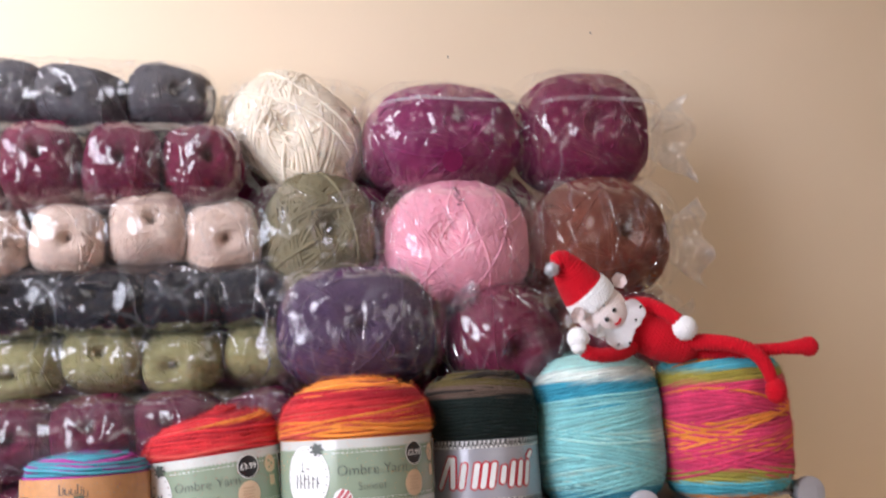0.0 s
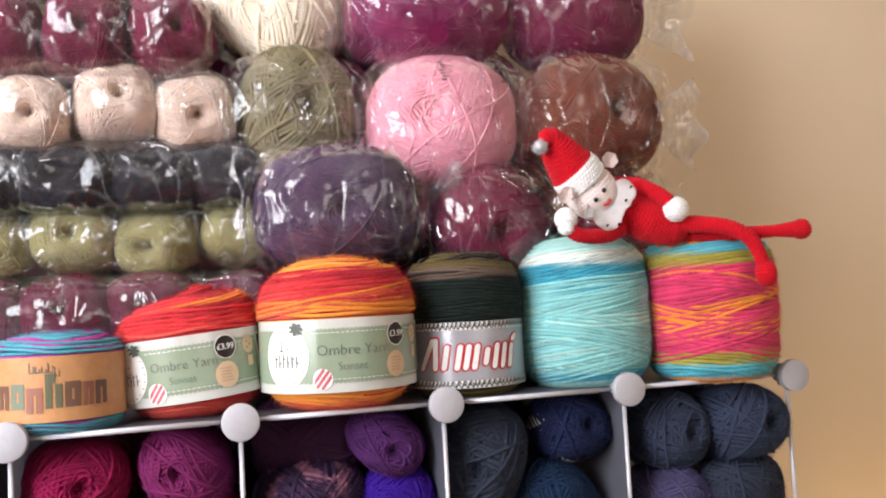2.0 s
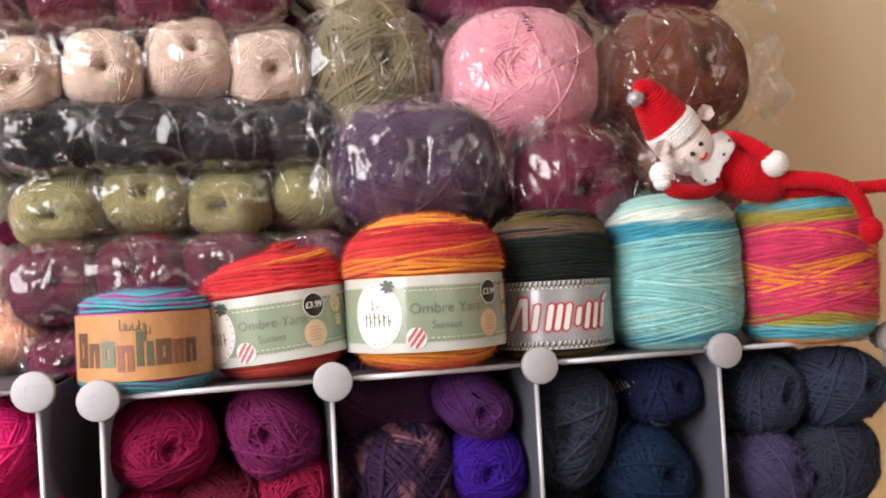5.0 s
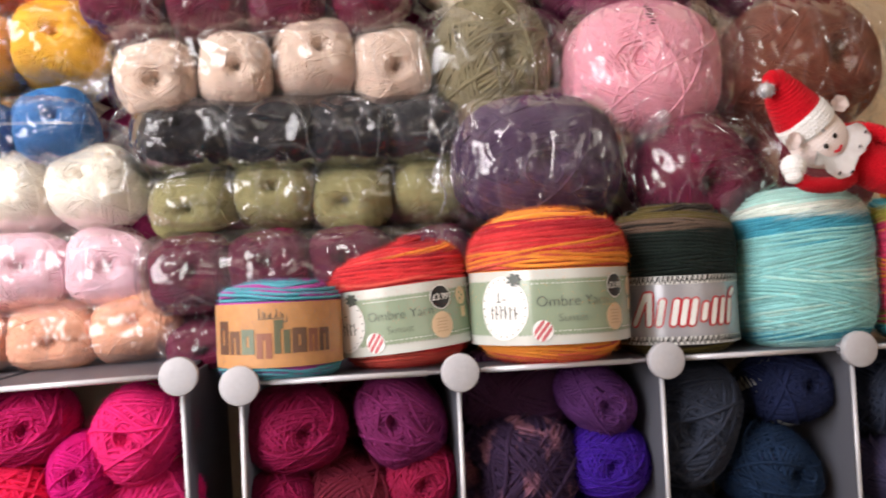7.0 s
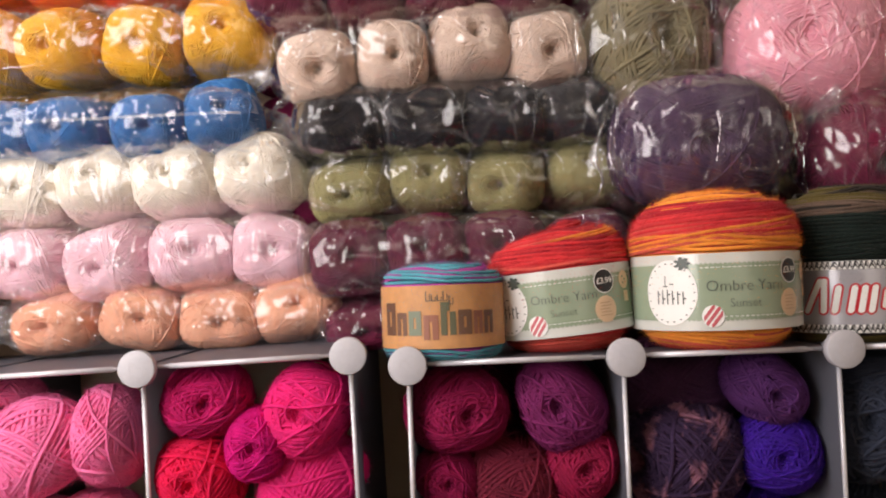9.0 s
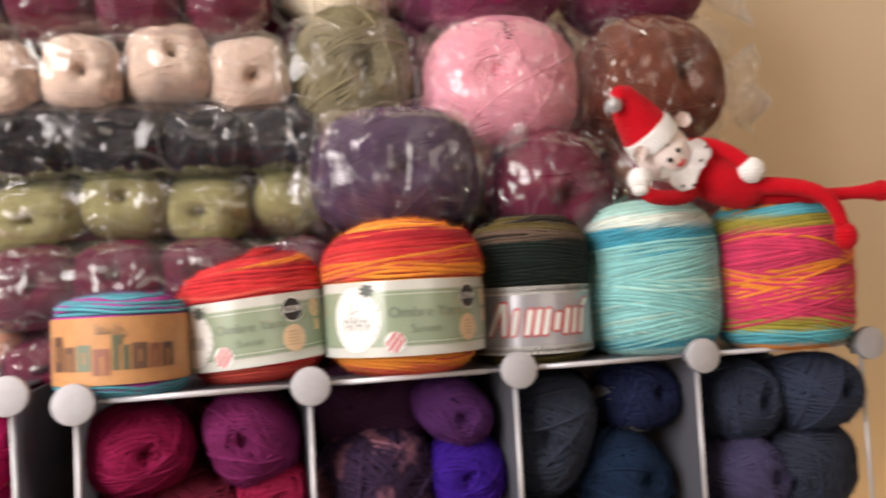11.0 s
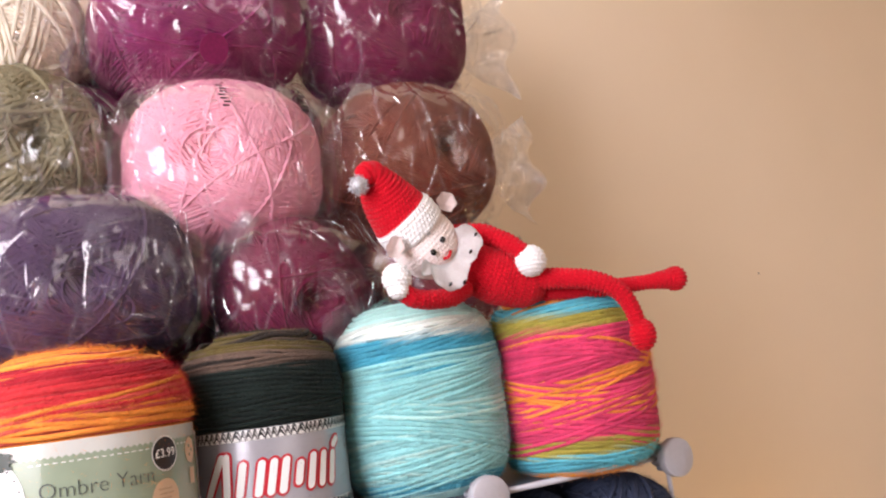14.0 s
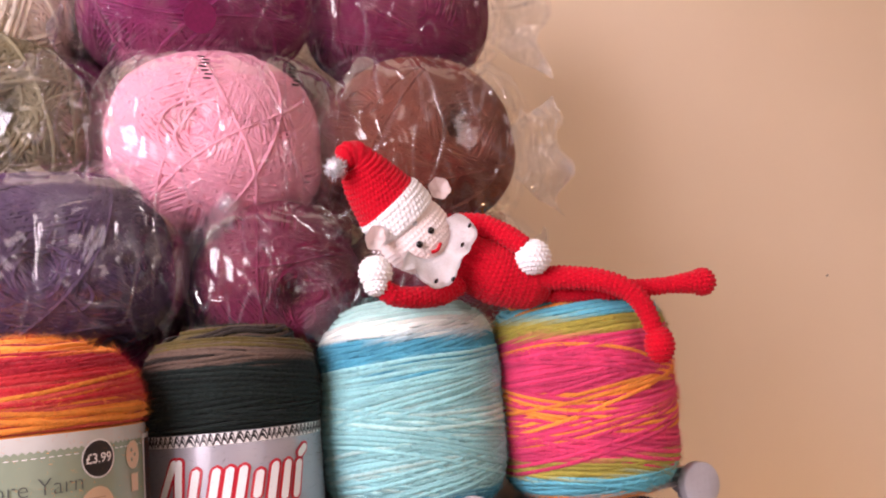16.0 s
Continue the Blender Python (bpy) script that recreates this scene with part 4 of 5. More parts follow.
def sage_band(cake, r, z0, z1, shift=0.0, size=1.0):
    """The green paper sleeve of the two sunset cakes, with its print. Arc lengths are in metres from the front."""
    h = z1 - z0
    band = part("paper_band", wrapped(r, [span(-math.pi * r, math.pi * r, z0, z1)]), PAPER, cake, "glossy white and sage green paper band")
    rr = r + 0.0005
    a = lambda deg: radians(deg + shift) * r
    zig = []
    x = a(-100)
    k = 0
    while x < a(104):
        d = 0.0016 * (k % 2)
        zig.append((x, z0 + 0.0085 + d, z1 - 0.0085 - d))
        x += 0.0021
        k += 1
    part("printed_panel", wrapped(rr, [zig]), SAGE, band, "sage green panel with zigzag edges")
    dashes = []
    for zz in (z0 + 0.0125, z1 - 0.0132):
        x = a(-26)
        while x < a(100):
            dashes.append(span(x, x + 0.0028, zz, zz + 0.0006))
            x += 0.0048
    tagged(part("dashed_line", wrapped(rr + 0.0004, dashes), STICKER_TEXT, band), kind="stuff")
    # the round badge: plain shapes for its lettering
    lx, lz = a(-47), z0 + h * 0.5
    part("badge", wrapped(rr + 0.0005, [oval(lx, lz, 0.0265, h * 0.43)]), STICKER_TEXT, band, "white oval badge with a dashed rim")
    rim = []
    for k in range(0, 44, 2):
        b = 2 * math.pi * k / 44
        px, pz = lx + 0.0238 * math.cos(b), lz + h * 0.385 * math.sin(b)
        rim.append([(px - 0.0009, pz - 0.0005, pz + 0.0005), (px + 0.0009, pz - 0.0005, pz + 0.0005)])
    tagged(part("badge_rim", wrapped(rr + 0.0009, rim), LETTER, band), kind="stuff")
    marks = []
    for k, w in enumerate((0.0032, 0.0034, 0.0036, 0.0030, 0.0034, 0.0034)):
        px = lx - 0.0135 + k * 0.0052
        marks.append(span(px, px + 0.0012, lz - 0.0105, lz + 0.002 + 0.001 * math.sin(k)))
        marks.append(span(px + 0.0012, px + w, lz - 0.002 - 0.004 * (k % 2), lz - 0.0008 - 0.004 * (k % 2)))
    marks.append(span(lx - 0.007, lx - 0.002, lz + 0.0055, lz + 0.0064))
    marks.append(span(lx - 0.005, lx - 0.0042, lz + 0.0055, lz + 0.0155))
    marks.append(span(lx + 0.000, lx + 0.0042, lz + 0.0075, lz + 0.0084))
    tagged(part("badge_marks", wrapped(rr + 0.0009, marks), LETTER, band, "dark bars for the badge lettering"), kind="stuff")
    sprig = [oval(lx + 0.013, z1 - 0.0085, 0.005, 0.0045, 12)]
    for k in range(7):
        b = k * 0.9
        sprig.append(oval(lx + 0.013 + 0.0062 * math.cos(b), z1 - 0.0085 + 0.005 * math.sin(b), 0.0022, 0.0012, 6))
    tagged(part("sprig_print", wrapped(rr + 0.0012, sprig), LETTER, band, "small dark sprig print"), kind="stuff")
    part("title_lettering", wrapped_text("Ombre Yarn", 0.0143 * size, rr + 0.0006, a(3.5), z0 + h * 0.57, -0.00022), LETTER, band)
    part("title_lettering", wrapped_text("Sunset", 0.0110 * size, rr + 0.0006, a(2.0), z0 + h * 0.35, -0.0002), LETTER, band)
    # price sticker
    px, pz = a(37), z1 - h * 0.25
    part("price_sticker", wrapped(rr + 0.0006, [oval(px, pz, 0.0118, 0.0118)]), STICKER_TEXT, band)
    part("price_sticker", wrapped(rr + 0.0009, [oval(px, pz, 0.0108, 0.0108)]), BLACK_STICKER, band, "round black price sticker")
    part("price_lettering", wrapped_text("£3.99", 0.0082, rr + 0.0013, px, pz, 0.00015), STICKER_TEXT, band)
    # buff disc with faint lines
    cx, cz = a(36), z0 + h * 0.33
    part("buff_disc", wrapped(rr + 0.0006, [oval(cx, cz, 0.0122, 0.0128)]), BUFF, band, "buff disc with faint text lines")
    tagged(part("faint_bars", wrapped(rr + 0.001, [span(cx - 0.0068 + 0.001 * (k % 2), cx + 0.0066 - 0.0012 * (k % 3), cz - 0.0062 + k * 0.003, cz - 0.0053 + k * 0.003) for k in range(5)]), BUFF_TEXT, band), kind="stuff")
    # red and white striped sweet
    sx, sz, sr = a(-19), z0 + h * 0.19, 0.0098
    part("striped_disc", wrapped(rr + 0.0006, [oval(sx, sz, sr, sr)]), STICKER_TEXT, band)
    stripes = []
    for k in range(-1, 2):
        col = []
        for i in range(13):
            u = -sr + 2 * sr * i / 12
            lim = math.sqrt(max(sr * sr - u * u, 0))
            lo, hi = u * 1.3 + k * 0.0078 - 0.0024, u * 1.3 + k * 0.0078 + 0.0024
            lo, hi = max(lo, -lim), min(hi, lim)
            if hi > lo:
                col.append((sx + u, sz + lo, sz + hi))
        if len(col) > 1:
            stripes.append(col)
    tagged(part("candy_stripes", wrapped(rr + 0.001, stripes), CANDY, band), kind="stuff")
    # small prints round the side
    tagged(part("flower_print", wrapped(rr + 0.0006, [oval(a(59), z1 - h * 0.27, 0.008, 0.009, 12)]), BUFF, band), kind="stuff")
    tagged(part("flower_print", wrapped(rr + 0.0009, [oval(a(59) - 0.002 + 0.004 * (k % 2), z1 - h * 0.27 - 0.003 + 0.003 * k, 0.0012, 0.0012, 6) for k in range(3)]), SAGE, band), kind="stuff")
    part("button_print", wrapped(rr + 0.0006, [span(a(57), a(63), z1 - h * 0.6, z1 - h * 0.44)]), BUFF, band)
    part("photo_print", wrapped(rr + 0.0006, [span(a(70), a(96), z0 + h * 0.2, z1 - h * 0.1)]), STICKER_TEXT, band)
    part("photo_print", wrapped(rr + 0.001, [span(a(72), a(94), z0 + h * 0.24, z1 - h * 0.14)]), DARK_PHOTO, band)
    return band


def yarns(*names):
    return [YARN[n] for n in names]


def sunset_cake(at, r, h, label, bands, top, cross, power, z0, z1, seed, slump=0.0, shift=0.0, size=1.0):
    t = thing("yarn_cake", at, label, "yarn cake", "yarn cakes on the shelf")
    cols = yarns("orange", "deep_red", "red", "salmon")
    cake_yarn(t, r, h, power, bands, cols, seed, top, cross, 0.0021, slump, (z0, z1), 0.0, 0.009)
    sage_band(t, r + 0.0028, z0, z1, shift, size)
    return t


# slots: 0 orange, 1 deep red, 2 red, 3 salmon
sunset_cake(pose(-0.097, 0.066, TOP), 0.0775, 0.150, "orange and red ombre yarn cake with a sage green paper band",
            [(0.075, 0), (0.15, (1, 1, 1, 2)), (0.215, (2, 2, 2, 1)), (0.28, (2, 3)), (0.33, (3, 0, 0)), (0.93, (0, 0, 0, 3)), (0.965, (3, 0)), (1.0, 2)], [0, 0, 0, 1, 0, 0], [(0.25, 2, 4, -0.004, 0.0), (0.3, 3, 6, -0.009, 0.0), (0.355, 0, 7, -0.012, 0.0), (0.38, 0, 5, 0.004, 0.0)], 3.2, 0.0205, 0.0905, 5)
sunset_cake(pose(-0.238, 0.103, TOP + 0.002, 0, -5.0, 0), 0.0695, 0.121, "slumped red ombre yarn cake leaning, with a sage green band",
            [(0.055, (2, 2, 1)), (0.12, (0, 0, 3)), (0.2, (1, 1, 1, 2)), (0.9, (2, 2, 2, 3)), (1.0, (2, 3))], [2, 2, 1, 2, 2, 1, 2], [(0.24, 2, 5, 0.005), (0.92, 3, 5, 0.003)], 3.0, 0.0165, 0.0805, 6, 0.005, -10, 0.9)


def silver_cake():
    t = thing("yarn_cake", pose(0.0475, 0.092, TOP), "dark green and taupe yarn cake with a silver paper band", "yarn cake", "yarn cakes on the shelf")
    cols = yarns("bottle", "taupe", "khaki", "soot")
    r, h = 0.0625, 0.143
    cake_yarn(t, r, h, 5.5, [(0.05, (2, 1, 3)), (0.13, (1, 1, 3)), (0.5, 0), (0.9, 0), (1.0, (3, 2))], cols, 9, [2, 3, 1, 0, 3, 2, 1], [(0.08, 1, 3, 0.003), (0.06, 2, 3, 0.004), (0.25, 0, 6, 0.004)], 0.0018, 0.0, (0.010, 0.079), 0.009, 0.007)
    z0, z1, rb = 0.010, 0.079, r + 0.0026
    band = part("paper_band", wrapped(rb, [span(-math.pi * rb, math.pi * rb, z0, z1)]), SILVER, t, "shiny silver paper band")
    a = lambda deg: radians(deg) * rb
    swirls = []
    rng = random.Random(4)
    for lo, hi in ((z0 + 0.0004, z0 + 0.0082), (z1 - 0.0082, z1 - 0.0004)):
        part("border_print", wrapped(rb + 0.0004, [span(a(-95), a(95), lo, hi)]), STICKER_TEXT, band)
        x = a(-93)
        while x < a(93):
            w = rng.uniform(0.004, 0.008)
            for ring in range(2):
                amp = (0.0068 - ring * 0.003)
                col = []
                for k in range(9):
                    u = k / 8
                    zz = lo + 0.0003 + amp * math.sin(math.pi * u ** (0.7 if ring else 1.2))
                    th = 0.0009 + 0.0009 * math.sin(math.pi * u)
                    col.append((x + (0.15 * ring + u * (1 - 0.3 * ring)) * w, zz - th / 2, min(zz + th, hi)))
                swirls.append(col)
            x += w * 0.85
    tagged(part("border_scrollwork", wrapped(rb + 0.0007, swirls), BLACK_STICKER, band, "black and white swirl border"), kind="stuff")
    # the brand mark as plain rounded strokes, white with a red rim
    def stroke(ends, wide, lift):
        """A leaning ribbon with round ends, wrapped on the band; ends in millimetres along and above the foot line."""
        bm = bmesh.new()
        pts = [Vector(p) for p in ends]
        rows = []
        n = 10 * (len(pts) - 1)
        for k in range(-3, n + 4):
            t = min(max(k, 0), n) / 10
            m = min(int(t), len(pts) - 2)
            way = (pts[m + 1] - pts[m]).normalized()
            c = pts[m].lerp(pts[m + 1], t - m)
            over = (k if k < 0 else max(k - n, 0)) / 3
            w = wide * math.sqrt(max(1 - over * over, 0.02))
            c = c + way * over * wide
            row = []
            for e in (-1, 0, 1):
                px, pz = c.x - way.y * w * e, c.y + way.x * w * e
                ang = (x0 + (px + 0.2 * pz) * 0.001) / rb
                row.append(bm.verts.new(((rb + lift) * math.sin(ang), -(rb + lift) * math.cos(ang), foot + pz * 0.001)))
            rows.append(row)
        for p, q in zip(rows, rows[1:]):
            for e in (0, 1):
                bm.faces.new((p[e], p[e + 1], q[e + 1], q[e])).smooth = True
        return bm

    x0, foot = a(-60), z0 + 0.021
    ring = [(70.5, 5), (70.5, 18)]
    strokes = [[(1, 1), (9, 29)], [(13, 29), (17, 1)], [(27, 1), (27, 22)], [(41, 1), (41, 22)], [(50, 1), (50, 22)], [(59, 1), (59, 22)], ring,
               [(81, 1), (81, 22)], [(91, 1), (91, 22)], [(101, 1), (101, 21)], [(102, 28), (105, 31)]]
    for one in strokes:
        part("brand_stroke", stroke(one, 4.7, 0.0006), LOGO_RED, band, "red rim of the brand mark")
    for one in strokes:
        part("brand_stroke", stroke(one, 2.9, 0.0011), STICKER_TEXT, band)


silver_cake()


def kraft_cake():
    t = thing("yarn_cake", pose(-0.366, 0.066, TOP), "small turquoise and orchid yarn cake with a kraft paper band", "yarn cake", "yarn cakes on the shelf")
    cols = yarns("turquoise", "orchid", "mulberry")
    r, h = 0.0575, 0.086
    cake_yarn(t, r, h, 5.0, [(0.06, (0, 1, 1)), (0.3, (0, 0, 0, 1)), (0.9, (0, 0, 0, 1)), (1.0, (0, 2, 1))], cols, 12, [1, 1, 0, 0], [(0.12, 0, 4, 0.003), (0.14, 1, 2, 0.004), (0.89, 0, 4, 0.003)], 0.0017, 0.0, (0.0125, 0.071), 0.003, 0.008)
    z0, z1, rb = 0.0125, 0.071, r + 0.0028
    band = part("paper_band", wrapped(rb, [span(-math.pi * rb, math.pi * rb, z0, z1)]), KRAFT, t, "brown kraft paper band")
    a = lambda deg: radians(deg) * rb
    x = a(-62)
    for k, (w, hh) in enumerate((1.14 * p, 1.3 * q) for p, q in ((0.0135, 0.0235), (0.0105, 0.0165), (0.0115, 0.0175), (0.0125, 0.0175), (0.0125, 0.0235), (0.0118, 0.0175), (0.0085, 0.0165), (0.0105, 0.0165))):
        cut = 0.32 if k in (0, 2, 3, 5, 7) else 0.4
        zc = z0 + 0.0125 - (0.004 if k == 3 else 0)
        cols_ = [span(x, x + w * 0.41, zc, zc + hh, 0.001), span(x + w * 0.59, x + w, zc, zc + hh * (0.7 if k == 4 else 1.0), 0.001)]
        cols_.append(span(x + w * 0.41, x + w * 0.59, zc + hh * 0.72, zc + hh, 0.001))
        if k in (0, 2, 5):
            cols_.append(span(x + w * 0.41, x + w * 0.59, zc, zc + hh * 0.28, 0.001))
        tagged(part("brand_block", wrapped(rb + 0.0005, cols_), TINTS[k % len(TINTS)], band), kind="stuff")
        x += w + 0.0021
    script = []
    x = a(-15)
    for k, hh in enumerate((0.0095, 0.0058, 0.0058, 0.009, 0.0085)):
        z = z1 - 0.0145 - (0.0035 if k == 4 else 0)
        script.append(span(x, x + 0.0008, z, z + hh, 0.0004))
        script.append(span(x + 0.0008, x + 0.0036, z, z + 0.0007, 0.0008))
        script.append(span(x + 0.0036, x + 0.0043, z, z + hh * 0.7, 0.0004))
        x += 0.0054
    tagged(part("brand_bars", wrapped(rb + 0.0005, script), LETTER, band, "thin dark bars of the brand script"), kind="stuff")


kraft_cake()


def plain_cake(at, r, h, label, names, bands, top, cross, seed, power):
    t = thing("yarn_cake", at, label, "yarn cake", "yarn cakes on the shelf")
    cols = yarns(*names)
    cake_yarn(t, r, h, power, bands, cols, seed, top, cross, 0.0021, dome=0.003, slant_most=0.019)
    return t


plain_cake(pose(0.1895, 0.086, TOP), 0.071, 0.161, "aqua blue and white ombre yarn cake without a band", ("aqua", "pale_aqua", "ivory", "teal"),
           [(0.075, 1), (0.16, 2), (0.285, 3), (0.35, (3, 0, 0)), (0.9, (0, 0, 0, 0, 1)), (0.955, 3), (1.0, 1)], [1, 1, 1],
           [(0.33, 0, 5, -0.006, 0.0), (0.44, 0, 6, -0.014, 0.3), (0.52, 1, 3, 0.008, 1.2), (0.62, 0, 7, 0.012, 0.2), (0.72, 0, 7, 0.015, -0.2), (0.82, 0, 6, -0.013, 0.0), (0.47, 1, 2, -0.018, 0.5)], 21, 4.2)
plain_cake(pose(0.328, 0.046, TOP), 0.0705, 0.158, "pink, orange, lime and sky blue ombre yarn cake", ("bright_pink", "orange", "lime", "sky"),
           [(0.02, 1), (0.115, 3), (0.205, 2), (0.45, 0), (0.6, (0, 0, 0, 0, 0, 0, 1)), (0.8, 0), (0.89, 2), (0.97, 3), (1.0, 1)], [3, 3, 1],
           [(0.3, 0, 6, -0.008, 0.0), (0.36, 0, 4, 0.01, 0.0), (0.66, 0, 7, -0.014, 0.0), (0.74, 0, 6, 0.012, 0.3), (0.47, 1, 2, -0.013, 0.0), (0.5, 1, 3, -0.022, 0.1), (0.48, 0, 3, 0.012, 1.7),
            (0.54, 1, 4, 0.016, 1.25), (0.62, 0, 4, -0.016, -0.2), (0.6, 1, 2, -0.017, -0.3), (0.42, 1, 1, 0.026, -0.7)], 22, 4.8)


# ---- crocheted doll, one plain mesh ----
def crochet_mat(name, rgb, depth=0.7):
    m, nt, p = base_mat("crochet_" + name)
    c = srgb(*rgb)
    pos = nt.nodes.new("ShaderNodeNewGeometry")
    v = node(nt, "TexVoronoi", Scale=900.0, Randomness=1.0)
    nt.links.new(pos.outputs["Position"], v.inputs["Vector"])
    # darker in the pits of the bump: crevice shade put into the colour
    r = tint(nt, v.outputs["Distance"], shade(c, 1.06), shade(c, depth), 0.1, 0.85)
    nt.links.new(r.outputs["Color"], p.inputs["Base Color"])
    p.inputs["Roughness"].default_value = 0.85
    p.inputs["Specular IOR Level"].default_value = 0.2
    p.inputs["Sheen Weight"].default_value = 0.15
    inv = node(nt, "Math")
    inv.operation = "SUBTRACT"
    inv.inputs[0].default_value = 1.0
    nt.links.new(v.outputs["Distance"], inv.inputs[1])
    bump(nt, p, inv.outputs[0], 0.4, 0.0008)
    return m


def blob(bm, at, size, slot, turn=(0, 0, 0), seg=24):
    before = set(bm.faces)
    bmesh.ops.create_uvsphere(bm, u_segments=seg, v_segments=seg // 2 + 2, radius=1.0, matrix=Matrix.LocRotScale(at, Euler([radians(a) for a in turn]), size))
    for f in set(bm.faces) - before:
        f.material_index, f.smooth = slot, True


STITCH = 0.0039


def stitch(row, col):
    """Height of a crochet stitch at a row and a column, in -1..1."""
    col += 0.5 * (int(row) % 2)
    pillow = (abs(math.sin(math.pi * row)) * abs(math.sin(math.pi * col))) ** 0.7
    return 1.9 * pillow - 1.0 + 0.5 * noise.noise(Vector((int(row) * 1.7, int(col) * 2.3, 0.5)))


def knit_path(bm, pts, radii, slot, high=0.0009):
    """A crocheted tube along pts, with stitches in rows."""
    pts = [Vector(p) for p in pts]
    s = np.concatenate([[0], np.cumsum([(q - p).length for p, q in zip(pts, pts[1:])])])
    n = max(8, int(s[-1] / (STITCH / 4)))
    at = np.linspace(0, s[-1], n)
    xyz = np.stack([np.interp(at, s, [p[k] for p in pts]) for k in range(3)], 1)
    rad = np.interp(at, s, [float(r) for r in radii])
    cols = max(5, round(2 * math.pi * max(rad) / STITCH))
    rings, up = [], Vector((0.1, 0.2, 1))
    for i in range(n):
        d = Vector(xyz[min(i + 1, n - 1)] - xyz[max(i - 1, 0)]).normalized()
        a = d.cross(up).normalized()
        b = d.cross(a).normalized()
        ring = []
        for k in range(cols * 4):
            ang = 2 * math.pi * k / (cols * 4)
            r = float(rad[i]) + high * stitch(float(at[i]) / STITCH, k / 4)
            ring.append(bm.verts.new(Vector(xyz[i]) + r * (math.cos(ang) * a + math.sin(ang) * b)))
        rings.append(ring)
    m = cols * 4
    for q, w in zip(rings, rings[1:]):
        for k in range(m):
            f = bm.faces.new((q[k], q[(k + 1) % m], w[(k + 1) % m], w[k]))
            f.material_index, f.smooth = slot, True
    for ring in (rings[0], rings[-1]):
        f = bm.faces.new(ring)
        f.material_index, f.smooth = slot, True


def knit_ball(bm, at, size, slot, turn=(0, 0, 0), high=0.0009):
    """A crocheted ball, its rounds running about its own z axis."""
    m = Matrix.LocRotScale(at, Euler([radians(a) for a in turn]), None)
    big = max(size)
    rows, cols = max(4, round(math.pi * big / STITCH)), max(6, round(2 * math.pi * big / STITCH))
    rings = []
    for i in range(1, rows * 4):
        a = math.pi * i / (rows * 4)
        ring = []
        for k in range(cols * 4):
            b = 2 * math.pi * k / (cols * 4)
            d = Vector((math.sin(a) * math.cos(b), math.sin(a) * math.sin(b), math.cos(a)))
            r = 1 + high / big * stitch(i / 4, k / 4) * min(1.0, 2.5 * math.sin(a))
            ring.append(bm.verts.new(m @ Vector((d.x * size[0] * r, d.y * size[1] * r, d.z * size[2] * r))))
        rings.append(ring)
    n = cols * 4
    for q, w in zip(rings, rings[1:]):
        for k in range(n):
            f = bm.faces.new((q[k], w[k], w[(k + 1) % n], q[(k + 1) % n]))
            f.material_index, f.smooth = slot, True
    for ring in (rings[0], rings[-1]):
        f = bm.faces.new(ring)
        f.material_index, f.smooth = slot, True


def limb(bm, pts, r0, r1, slot, n=7):
    c = spline(pts, n)
    knit_path(bm, c, [(r0 + (r1 - r0) * i / (len(c) - 1)) for i in range(len(c))], slot)


